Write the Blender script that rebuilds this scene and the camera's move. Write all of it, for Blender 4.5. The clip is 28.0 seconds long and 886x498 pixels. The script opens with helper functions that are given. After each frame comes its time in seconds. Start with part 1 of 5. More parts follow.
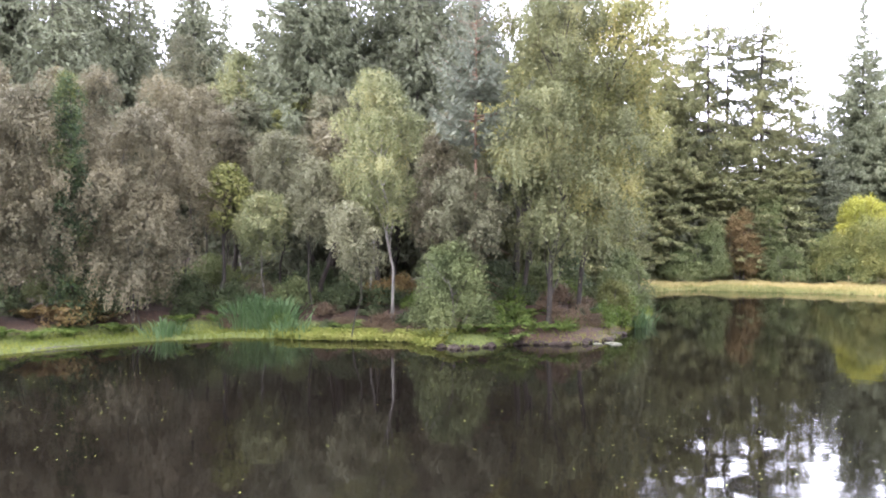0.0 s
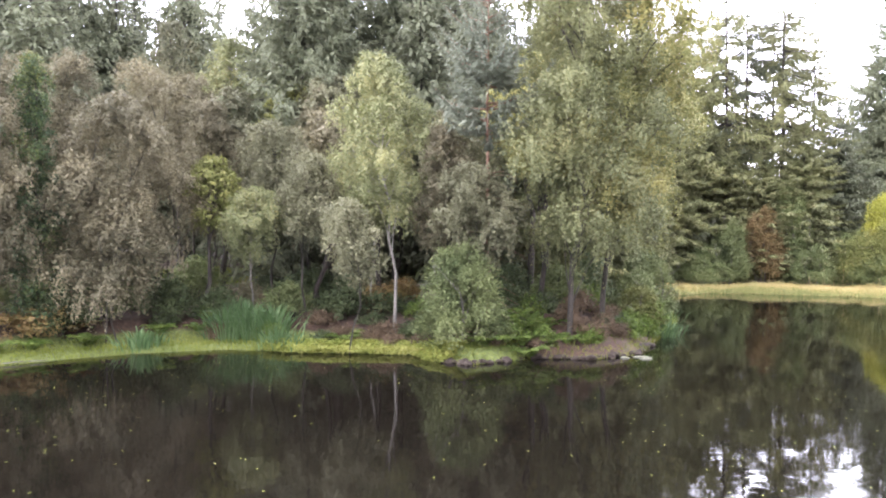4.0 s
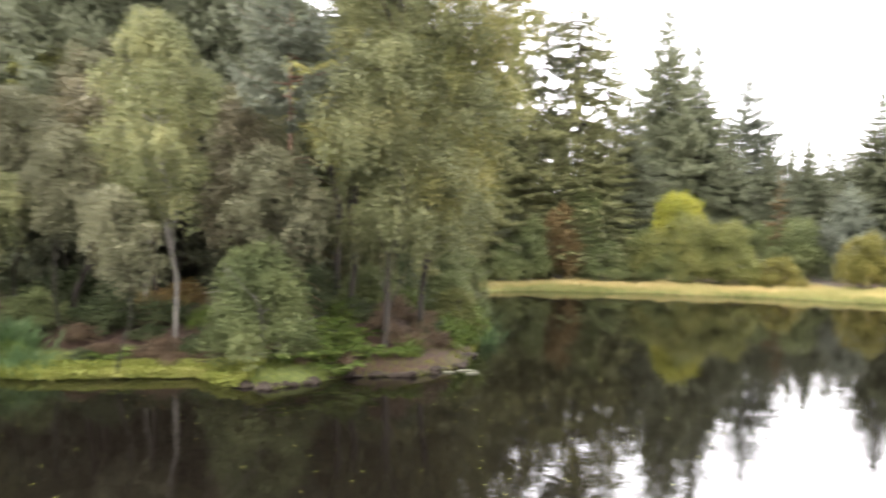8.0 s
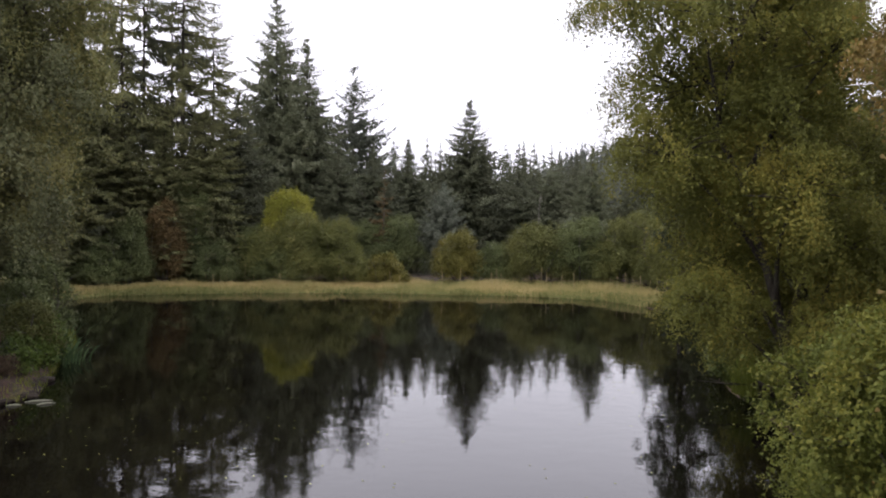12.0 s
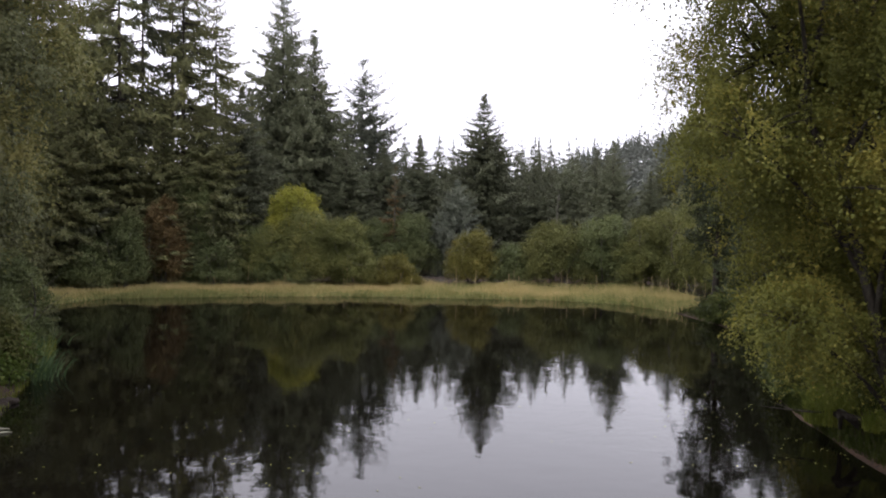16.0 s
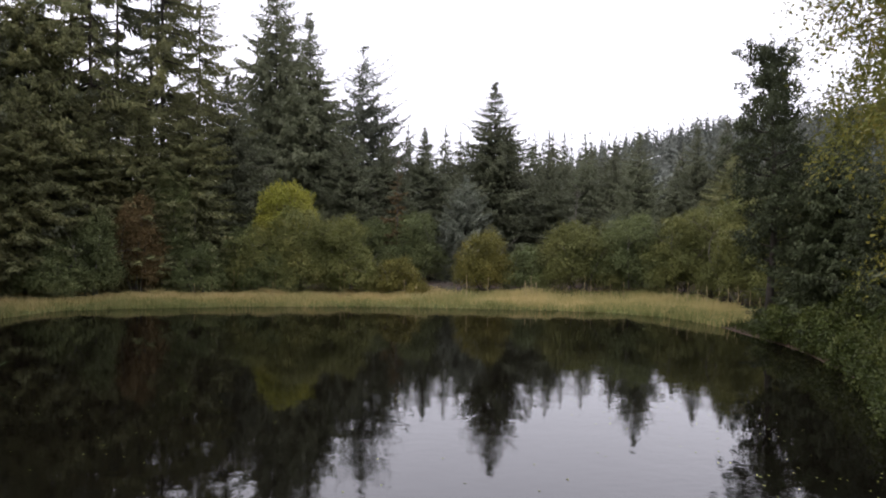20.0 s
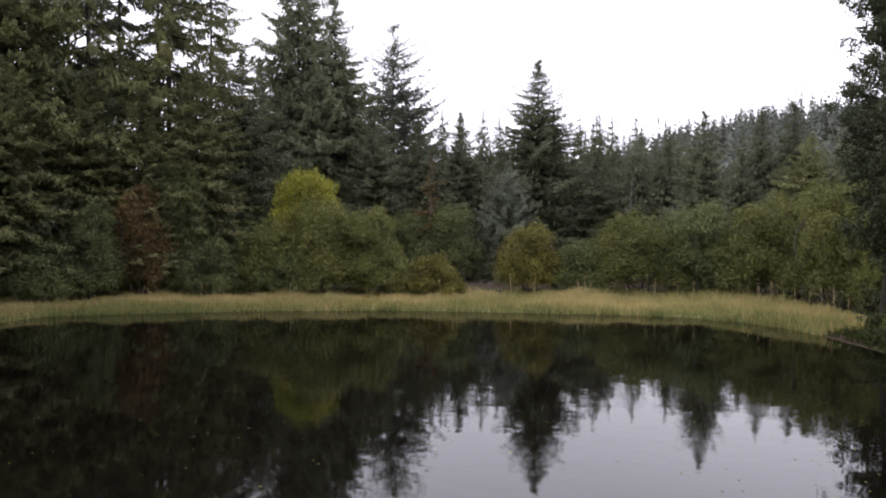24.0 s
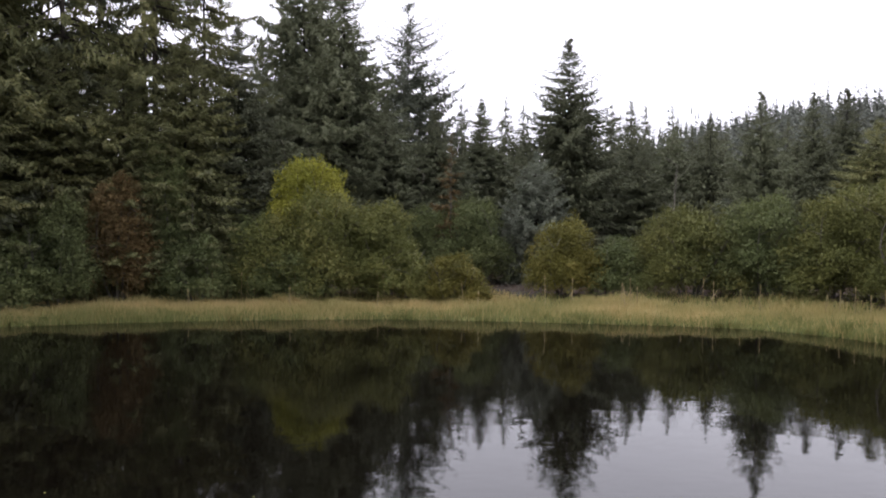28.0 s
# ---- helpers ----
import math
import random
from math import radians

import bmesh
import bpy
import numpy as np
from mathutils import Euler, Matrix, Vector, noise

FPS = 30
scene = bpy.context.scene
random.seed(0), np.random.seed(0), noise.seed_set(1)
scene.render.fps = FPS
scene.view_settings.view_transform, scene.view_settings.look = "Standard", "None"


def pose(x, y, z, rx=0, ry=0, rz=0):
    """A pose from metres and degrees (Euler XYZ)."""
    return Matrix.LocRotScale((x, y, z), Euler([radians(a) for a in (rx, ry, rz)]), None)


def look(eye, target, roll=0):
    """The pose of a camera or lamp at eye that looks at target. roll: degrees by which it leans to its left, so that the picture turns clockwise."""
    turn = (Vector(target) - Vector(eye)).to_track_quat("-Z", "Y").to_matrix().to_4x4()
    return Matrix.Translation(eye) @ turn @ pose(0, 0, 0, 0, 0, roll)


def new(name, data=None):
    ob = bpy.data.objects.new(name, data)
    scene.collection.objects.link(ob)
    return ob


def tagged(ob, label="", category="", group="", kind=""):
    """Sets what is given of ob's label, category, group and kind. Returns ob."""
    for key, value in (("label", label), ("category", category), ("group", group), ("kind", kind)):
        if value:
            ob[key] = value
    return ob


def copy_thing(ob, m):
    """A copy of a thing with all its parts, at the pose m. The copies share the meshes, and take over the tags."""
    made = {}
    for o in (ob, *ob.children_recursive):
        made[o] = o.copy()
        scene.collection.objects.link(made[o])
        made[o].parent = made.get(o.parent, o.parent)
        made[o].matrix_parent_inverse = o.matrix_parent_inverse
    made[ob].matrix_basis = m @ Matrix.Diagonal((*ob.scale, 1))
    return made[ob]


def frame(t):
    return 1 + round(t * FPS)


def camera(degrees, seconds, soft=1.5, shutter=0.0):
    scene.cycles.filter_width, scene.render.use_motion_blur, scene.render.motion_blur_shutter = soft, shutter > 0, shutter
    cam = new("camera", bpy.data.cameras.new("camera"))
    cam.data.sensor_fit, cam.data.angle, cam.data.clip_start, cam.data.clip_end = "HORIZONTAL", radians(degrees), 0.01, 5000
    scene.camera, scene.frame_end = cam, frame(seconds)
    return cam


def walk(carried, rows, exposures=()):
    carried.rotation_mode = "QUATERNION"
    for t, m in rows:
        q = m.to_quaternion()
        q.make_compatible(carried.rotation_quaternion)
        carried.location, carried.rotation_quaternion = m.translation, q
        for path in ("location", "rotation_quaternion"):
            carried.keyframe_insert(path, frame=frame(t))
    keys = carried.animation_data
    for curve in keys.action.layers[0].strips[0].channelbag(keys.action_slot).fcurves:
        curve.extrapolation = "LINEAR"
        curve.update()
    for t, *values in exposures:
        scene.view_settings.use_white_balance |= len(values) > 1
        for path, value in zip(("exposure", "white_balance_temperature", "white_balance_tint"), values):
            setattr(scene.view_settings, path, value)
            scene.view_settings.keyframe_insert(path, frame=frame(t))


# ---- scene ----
cam = camera(56.4, 28.0, soft=2.0, shutter=0.5)
# seconds, x, y, z, then the turns about x, y and z
PATH = [
    (0, 0.649, -0.172, 4.352, 88.685, 0.034, 38.475),
    (0.5, 0.4, 0.112, 4.358, 88.687, 0.046, 38.502),
    (1, 0.118, 0.394, 4.367, 88.691, 0.063, 38.495),
    (1.5, -0.168, 0.679, 4.374, 88.674, 0.048, 38.478),
    (2, -0.463, 0.981, 4.384, 88.658, 0.04, 38.485),
    (2.5, -0.76, 1.302, 4.397, 88.633, 0.04, 38.496),
    (3, -1.059, 1.639, 4.408, 88.584, 0.05, 38.501),
    (3.5, -1.369, 1.986, 4.42, 88.56, 0.024, 38.527),
    (5.5, -2.754, 3.409, 4.429, 88.458, 0.008, 38.054),
    (6, -3.149, 3.83, 4.454, 88.399, -0.002, 37.36),
    (6.5, -3.541, 4.225, 4.452, 88.343, 0.038, 36.565),
    (7, -3.902, 4.658, 4.473, 88.282, 0.046, 35.765),
    (7.5, -4.248, 5.082, 4.508, 88.149, -0.183, 32.615),
    (8, -4.513, 5.358, 4.544, 88.11, -0.594, 23.767),
    (8.5, -4.646, 5.563, 4.603, 88.135, -1.013, 12.372),
    (9, -4.674, 5.875, 4.628, 88.301, -1.126, 2.308),
    (9.5, -4.724, 6.173, 4.644, 88.347, -1.126, -3.487),
    (10, -4.734, 6.444, 4.65, 88.323, -1.055, -5.916),
    (10.5, -4.728, 6.699, 4.666, 88.266, -0.92, -6.397),
    (11, -4.729, 6.944, 4.677, 88.193, -0.804, -5.193),
    (11.5, -4.724, 7.195, 4.679, 88.137, -0.739, -3.528),
    (12, -4.727, 7.44, 4.677, 88.104, -0.749, -2.626),
    (12.5, -4.746, 7.679, 4.672, 88.083, -0.752, -2.288),
    (14.5, -4.824, 8.942, 4.661, 88.043, -0.748, -2.026),
    (15, -4.827, 9.45, 4.643, 88.035, -0.759, -2.008),
    (15.5, -4.839, 10.008, 4.645, 88.032, -0.77, -1.986),
    (16, -4.859, 10.592, 4.66, 88.036, -0.765, -1.935),
    (16.5, -4.872, 11.239, 4.685, 88.029, -0.763, -1.914),
    (17, -4.874, 11.938, 4.7, 88.007, -0.767, -1.881),
    (17.5, -4.88, 12.66, 4.73, 88.007, -0.726, -1.855),
    (18, -4.901, 13.398, 4.732, 87.983, -0.736, -1.836),
    (18.5, -4.92, 14.141, 4.735, 87.973, -0.728, -1.836),
    (19, -4.941, 14.884, 4.73, 87.963, -0.731, -1.8),
    (19.5, -4.943, 15.587, 4.729, 87.963, -0.695, -1.747),
    (20, -4.937, 16.302, 4.731, 87.94, -0.684, -1.68),
    (20.5, -4.952, 17.01, 4.705, 87.936, -0.655, -1.652),
    (22.5, -4.982, 19.89, 4.475, 87.864, -0.45, -1.079),
    (23, -5.022, 20.651, 4.427, 87.836, -0.396, -0.654),
    (23.5, -5.066, 21.401, 4.396, 87.81, -0.349, -0.039),
    (24, -5.116, 22.152, 4.379, 87.78, -0.298, 0.624),
    (24.5, -5.167, 22.889, 4.35, 87.78, -0.287, 1.101),
    (25, -5.215, 23.646, 4.324, 87.744, -0.273, 1.397),
    (25.5, -5.251, 24.388, 4.29, 87.775, -0.279, 1.446),
    (26, -5.305, 25.129, 4.266, 87.769, -0.281, 1.487),
    (26.5, -5.38, 25.838, 4.228, 87.763, -0.284, 1.508),
    (27, -5.449, 26.476, 4.199, 87.789, -0.292, 1.517),
    (27.5, -5.529, 27.129, 4.15, 87.781, -0.313, 1.538),
    (28, -5.581, 27.717, 4.11, 87.775, -0.294, 1.578),
]
EXPOSURES = [(0.0, 2.33, 6100, 14), (3.5, 2.36, 6150, 14), (6.0, 2.47, 6800, 7), (7.4, 2.42, 6900, 5), (8.5, 1.2, 7100, 6), (9.0, 0.55, 6900, 8), (9.6, 0.2, 6700, 9), (10.5, 0.05, 6600, 10), (28.0, 0.0, 6500, 10)]
walk(cam, [(t, pose(x, y, z, rx, ry, rz)) for t, x, y, z, rx, ry, rz in PATH], EXPOSURES)

# ---- light: a bright overcast sky and a very soft sun ----
SUN_TALL, SUN_TURN = radians(42), radians(250)
world = bpy.data.worlds.new("overcast_sky")
scene.world = world
world.use_nodes = True
wt = world.node_tree
wt.nodes.clear()
sky = wt.nodes.new("ShaderNodeTexSky")
sky.sky_type, sky.sun_disc, sky.sun_elevation, sky.sun_rotation = "NISHITA", False, SUN_TALL, SUN_TURN
sky.dust_density, sky.air_density = 6.0, 1.0
grey = wt.nodes.new("ShaderNodeHueSaturation")
grey.inputs["Saturation"].default_value = 0.3
cloud_place = wt.nodes.new("ShaderNodeTexCoord")
cloud = wt.nodes.new("ShaderNodeTexNoise")
cloud.inputs["Scale"].default_value, cloud.inputs["Detail"].default_value = 2.2, 4.0
cloud_tone = wt.nodes.new("ShaderNodeValToRGB")
cloud_tone.color_ramp.elements[0].color = (12.6, 12.4, 14.2, 1)
cloud_tone.color_ramp.elements[1].color = (15.6, 15.3, 17.3, 1)
cover = wt.nodes.new("ShaderNodeMix")
cover.data_type = "RGBA"
cover.inputs["Factor"].default_value = 0.85
back = wt.nodes.new("ShaderNodeBackground")
back.inputs["Strength"].default_value = 0.14
out = wt.nodes.new("ShaderNodeOutputWorld")
wt.links.new(sky.outputs[0], grey.inputs["Color"])
wt.links.new(cloud_place.outputs["Generated"], cloud.inputs["Vector"])
wt.links.new(cloud.outputs["Fac"], cloud_tone.inputs["Fac"])
wt.links.new(grey.outputs[0], cover.inputs["A"])
wt.links.new(cloud_tone.outputs[0], cover.inputs["B"])
wt.links.new(cover.outputs["Result"], back.inputs["Color"])
wt.links.new(back.outputs[0], out.inputs["Surface"])
sun_data = bpy.data.lights.new("sun", "SUN")
sun_data.energy, sun_data.angle, sun_data.color = 1.2, radians(35), (1.0, 0.96, 0.9)
sun = new("sun", sun_data)
sun.matrix_world = look((-math.sin(SUN_TURN) * 60 * -1, math.cos(SUN_TURN) * 60, 60 * math.tan(SUN_TALL)), (0, 0, 0))


# ---- materials ----
def shader(name):
    m = bpy.data.materials.new(name)
    m.use_nodes = True
    m.node_tree.nodes.clear()
    return m, m.node_tree.nodes, m.node_tree.links


def ramp(nodes, stops):
    r = nodes.new("ShaderNodeValToRGB")
    while len(r.color_ramp.elements) < len(stops):
        r.color_ramp.elements.new(0.5)
    for e, (at, c) in zip(r.color_ramp.elements, stops):
        e.position, e.color = at, (*c, 1)
    return r


def leaf_material(name, shade, main, light, patch=0.5, through_light=0.26, rough=0.55):
    """Leaves: three tones by leaf, drifting in patches through the crown, lit a little from behind."""
    m, n, l = shader(name)
    geo, place = n.new("ShaderNodeNewGeometry"), n.new("ShaderNodeTexCoord")
    tree = n.new("ShaderNodeObjectInfo")
    blot = n.new("ShaderNodeTexNoise")
    blot.inputs["Scale"].default_value, blot.inputs["Detail"].default_value = patch, 2.0
    l.new(place.outputs["Object"], blot.inputs["Vector"])
    a = n.new("ShaderNodeMath")
    a.operation, a.inputs[1].default_value = "MULTIPLY_ADD", 0.32
    l.new(geo.outputs["Random Per Island"], a.inputs[0])
    b = n.new("ShaderNodeMath")
    b.operation, b.inputs[1].default_value, b.inputs[2].default_value = "MULTIPLY_ADD", 1.2, -0.28
    l.new(blot.outputs["Fac"], b.inputs[0])
    l.new(b.outputs[0], a.inputs[2])
    c = ramp(n, [(0.1, shade), (0.5, main), (0.95, light)])
    l.new(a.outputs[0], c.inputs["Fac"])
    hue = n.new("ShaderNodeHueSaturation")
    tone = n.new("ShaderNodeMapRange")
    tone.inputs["To Min"].default_value, tone.inputs["To Max"].default_value = 0.8, 1.2
    l.new(tree.outputs["Random"], tone.inputs["Value"])
    l.new(tone.outputs["Result"], hue.inputs["Value"])
    l.new(c.outputs[0], hue.inputs["Color"])
    p = n.new("ShaderNodeBsdfPrincipled")
    p.inputs["Roughness"].default_value = rough
    p.inputs["Specular IOR Level"].default_value = 0.16
    t = n.new("ShaderNodeBsdfTranslucent")
    mix = n.new("ShaderNodeMixShader")
    mix.inputs[0].default_value = through_light
    o = n.new("ShaderNodeOutputMaterial")
    l.new(hue.outputs[0], p.inputs["Base Color"])
    l.new(hue.outputs[0], t.inputs["Color"])
    l.new(p.outputs[0], mix.inputs[1])
    l.new(t.outputs[0], mix.inputs[2])
    l.new(mix.outputs[0], o.inputs[0])
    return m


def rough_material(name, stops, scale, bump=0.4, rough=0.9, stretch=(1, 1, 1), fine=8.0):
    """Bark, soil, stone: two scales of noise for the colour and a fine relief."""
    m, n, l = shader(name)
    place, mapping = n.new("ShaderNodeTexCoord"), n.new("ShaderNodeMapping")
    mapping.inputs["Scale"].default_value = stretch
    big, small = n.new("ShaderNodeTexNoise"), n.new("ShaderNodeTexNoise")
    big.inputs["Scale"].default_value, big.inputs["Detail"].default_value = scale, 5.0
    small.inputs["Scale"].default_value, small.inputs["Detail"].default_value = scale * fine, 4.0
    l.new(place.outputs["Object"], mapping.inputs["Vector"])
    for tex in (big, small):
        l.new(mapping.outputs[0], tex.inputs["Vector"])
    a = n.new("ShaderNodeMath")
    a.operation, a.inputs[1].default_value = "MULTIPLY_ADD", 0.45
    half = n.new("ShaderNodeMath")
    half.operation, half.inputs[1].default_value = "MULTIPLY", 0.6
    l.new(big.outputs["Fac"], half.inputs[0])
    l.new(small.outputs["Fac"], a.inputs[0])
    l.new(half.outputs[0], a.inputs[2])
    c = ramp(n, stops)
    l.new(a.outputs[0], c.inputs["Fac"])
    p, o, bmp = n.new("ShaderNodeBsdfPrincipled"), n.new("ShaderNodeOutputMaterial"), n.new("ShaderNodeBump")
    p.inputs["Roughness"].default_value = rough
    p.inputs["Specular IOR Level"].default_value = 0.2
    bmp.inputs["Strength"].default_value, bmp.inputs["Distance"].default_value = bump, 0.03
    l.new(small.outputs["Fac"], bmp.inputs["Height"])
    l.new(bmp.outputs[0], p.inputs["Normal"])
    l.new(c.outputs[0], p.inputs["Base Color"])
    l.new(p.outputs[0], o.inputs[0])
    return m


def water_material():
    m, n, l = shader("dark_peaty_water")
    place, mapping = n.new("ShaderNodeTexCoord"), n.new("ShaderNodeMapping")
    slow, ripple, where = n.new("ShaderNodeTexNoise"), n.new("ShaderNodeTexNoise"), n.new("ShaderNodeTexNoise")
    slow.inputs["Scale"].default_value, slow.inputs["Detail"].default_value = 1.1, 2.0
    ripple.inputs["Scale"].default_value, ripple.inputs["Detail"].default_value = 4.5, 2.0
    where.inputs["Scale"].default_value, where.inputs["Detail"].default_value = 0.12, 2.0
    l.new(place.outputs["Object"], mapping.inputs["Vector"])
    for tex in (slow, ripple, where):
        l.new(mapping.outputs[0], tex.inputs["Vector"])
    # breezy patches between smooth ones
    amount = n.new("ShaderNodeMapRange")
    amount.inputs["From Min"].default_value, amount.inputs["From Max"].default_value = 0.5, 0.95
    amount.inputs["To Min"].default_value, amount.inputs["To Max"].default_value = 0.15, 1.1
    # the cat's-paw off the near bank
    paw = n.new("ShaderNodeVectorMath")
    paw.operation, paw.inputs[1].default_value = "DISTANCE", (2.2, 28.6, 0.0)
    l.new(place.outputs["Object"], paw.inputs[0])
    near = n.new("ShaderNodeMapRange")
    near.inputs["From Min"].default_value, near.inputs["From Max"].default_value = 1.0, 4.5
    near.inputs["To Min"].default_value, near.inputs["To Max"].default_value = 0.3, 0.0
    l.new(paw.outputs["Value"], near.inputs["Value"])
    both = n.new("ShaderNodeMath")
    both.operation = "ADD"
    l.new(where.outputs["Fac"], both.inputs[0])
    l.new(near.outputs["Result"], both.inputs[1])
    l.new(both.outputs[0], amount.inputs["Value"])
    fine = n.new("ShaderNodeMath")
    fine.operation = "MULTIPLY"
    l.new(ripple.outputs["Fac"], fine.inputs[0])
    l.new(amount.outputs[0], fine.inputs[1])
    total = n.new("ShaderNodeMath")
    total.operation = "ADD"
    l.new(slow.outputs["Fac"], total.inputs[0])
    l.new(fine.outputs[0], total.inputs[1])
    bmp = n.new("ShaderNodeBump")
    bmp.inputs["Strength"].default_value, bmp.inputs["Distance"].default_value = 1.0, 0.004
    l.new(total.outputs[0], bmp.inputs["Height"])
    p, o = n.new("ShaderNodeBsdfPrincipled"), n.new("ShaderNodeOutputMaterial")
    p.inputs["Base Color"].default_value = (0.004, 0.0032, 0.0024, 1)
    p.inputs["Roughness"].default_value = 0.03
    p.inputs["IOR"].default_value = 1.42
    l.new(bmp.outputs[0], p.inputs["Normal"])
    l.new(p.outputs[0], o.inputs[0])
    return m


def ground_material():
    """Leaf litter and soil, with moss and turf where the attribute says so."""
    m, n, l = shader("forest_floor")
    place = n.new("ShaderNodeTexCoord")
    big, small = n.new("ShaderNodeTexNoise"), n.new("ShaderNodeTexNoise")
    big.inputs["Scale"].default_value, big.inputs["Detail"].default_value = 0.6, 5.0
    small.inputs["Scale"].default_value, small.inputs["Detail"].default_value = 9.0, 5.0
    for tex in (big, small):
        l.new(place.outputs["Object"], tex.inputs["Vector"])
    litter = ramp(n, [(0.25, (0.012, 0.007, 0.004)), (0.5, (0.037, 0.019, 0.0095)), (0.75, (0.075, 0.04, 0.021))])
    moss = ramp(n, [(0.3, (0.045, 0.06, 0.014)), (0.55, (0.09, 0.11, 0.024)), (0.8, (0.16, 0.16, 0.04))])
    l.new(small.outputs["Fac"], litter.inputs["Fac"])
    l.new(small.outputs["Fac"], moss.inputs["Fac"])
    turf = n.new("ShaderNodeAttribute")
    turf.attribute_name = "turf"
    add = n.new("ShaderNodeMath")
    add.operation, add.inputs[1].default_value = "MULTIPLY_ADD", 0.9
    l.new(big.outputs["Fac"], add.inputs[0])
    l.new(turf.outputs["Fac"], add.inputs[2])
    cut = n.new("ShaderNodeMapRange")
    cut.inputs["From Min"].default_value, cut.inputs["From Max"].default_value = 0.8, 1.05
    l.new(add.outputs[0], cut.inputs["Value"])
    mix = n.new("ShaderNodeMix")
    mix.data_type = "RGBA"
    l.new(cut.outputs["Result"], mix.inputs["Factor"])
    l.new(litter.outputs[0], mix.inputs["A"])
    l.new(moss.outputs[0], mix.inputs["B"])
    p, o, bmp = n.new("ShaderNodeBsdfPrincipled"), n.new("ShaderNodeOutputMaterial"), n.new("ShaderNodeBump")
    p.inputs["Roughness"].default_value = 0.95
    bmp.inputs["Strength"].default_value, bmp.inputs["Distance"].default_value = 0.6, 0.05
    l.new(small.outputs["Fac"], bmp.inputs["Height"])
    l.new(bmp.outputs[0], p.inputs["Normal"])
    l.new(mix.outputs["Result"], p.inputs["Base Color"])
    l.new(p.outputs[0], o.inputs[0])
    return m


WATER, FLOOR = water_material(), ground_material()
BIRCH_LEAF = leaf_material("birch_leaves", (0.084, 0.094, 0.042), (0.152, 0.16, 0.074), (0.25, 0.232, 0.094))
YELLOW_LEAF = leaf_material("yellowing_leaves", (0.115, 0.122, 0.044), (0.225, 0.22, 0.08), (0.36, 0.315, 0.11))
BROWN_LEAF = leaf_material("browning_leaves", (0.064, 0.06, 0.034), (0.128, 0.114, 0.068), (0.22, 0.185, 0.105))
RUSSET_LEAF = leaf_material("russet_leaves", (0.08, 0.058, 0.026), (0.135, 0.094, 0.04), (0.19, 0.14, 0.06))
GREY_LEAF = leaf_material("grey_green_leaves", (0.068, 0.07, 0.04), (0.128, 0.126, 0.072), (0.205, 0.19, 0.108))
WILLOW_LEAF = leaf_material("willow_leaves", (0.062, 0.08, 0.032), (0.125, 0.146, 0.058), (0.21, 0.222, 0.09))
DOME_LEAF = leaf_material("lime_yellow_leaves", (0.14, 0.155, 0.026), (0.26, 0.262, 0.042), (0.37, 0.33, 0.062))
NEAR_OLIVE = leaf_material("near_olive_leaves", (0.065, 0.074, 0.018), (0.155, 0.158, 0.036), (0.34, 0.28, 0.06), 0.7, 0.38)
FRESH_LEAF = leaf_material("yellow_green_leaves", (0.05, 0.066, 0.013), (0.115, 0.13, 0.027), (0.26, 0.235, 0.048), 0.7, 0.36)
OLIVE_LEAF = leaf_material("olive_leaves", (0.07, 0.08, 0.024), (0.135, 0.142, 0.044), (0.22, 0.2, 0.065))
OCHRE_LEAF = leaf_material("ochre_leaves", (0.095, 0.095, 0.024), (0.18, 0.165, 0.04), (0.29, 0.23, 0.06))
ALDER_LEAF = leaf_material("deep_green_leaves", (0.026, 0.038, 0.01), (0.06, 0.074, 0.018), (0.13, 0.125, 0.03), patch=0.7)
AMBER_LEAF = leaf_material("amber_leaves", (0.065, 0.052, 0.02), (0.14, 0.1, 0.034), (0.24, 0.165, 0.045), patch=0.7)
SPRUCE = leaf_material("spruce_needles", (0.072, 0.08, 0.047), (0.115, 0.125, 0.074), (0.16, 0.168, 0.1), 0.3, 0.16)
SPRUCE_BLUE = leaf_material("blue_spruce_needles", (0.085, 0.094, 0.072), (0.15, 0.164, 0.122), (0.22, 0.235, 0.175), 0.3, 0.16)
SPRUCE_OLIVE = leaf_material("olive_spruce_needles", (0.078, 0.084, 0.04), (0.145, 0.15, 0.066), (0.23, 0.215, 0.085), 0.35, 0.16)
# near-bank conifer needles, darkened in colour for the shade of the tall trees
SHADED_NEEDLES = leaf_material("shade_darkened_needles", (0.026, 0.033, 0.014), (0.05, 0.06, 0.028), (0.085, 0.096, 0.046), 0.4, 0.12)
PINE = leaf_material("pine_needles", (0.07, 0.08, 0.056), (0.125, 0.138, 0.098), (0.19, 0.2, 0.14), 0.4, 0.16)
SEDGE = leaf_material("sedge_blades", (0.22, 0.22, 0.085), (0.4, 0.335, 0.15), (0.58, 0.42, 0.21), 0.28, 0.35)
SEDGE_GREEN = leaf_material("green_sedge_blades", (0.14, 0.165, 0.055), (0.25, 0.27, 0.1), (0.4, 0.37, 0.16), 0.4, 0.35)
TURF = leaf_material("bright_turf_blades", (0.07, 0.095, 0.018), (0.135, 0.155, 0.028), (0.23, 0.22, 0.05), 0.5, 0.35)
IRIS = leaf_material("iris_blades", (0.04, 0.075, 0.03), (0.085, 0.135, 0.055), (0.17, 0.225, 0.105), 1.0, 0.25, 0.4)
FERN = leaf_material("fern_fronds", (0.042, 0.068, 0.014), (0.085, 0.12, 0.026), (0.16, 0.185, 0.05), 1.0, 0.35)
BRACKEN = leaf_material("dying_bracken", (0.07, 0.05, 0.02), (0.15, 0.10, 0.04), (0.20, 0.17, 0.06), 1.0, 0.3)
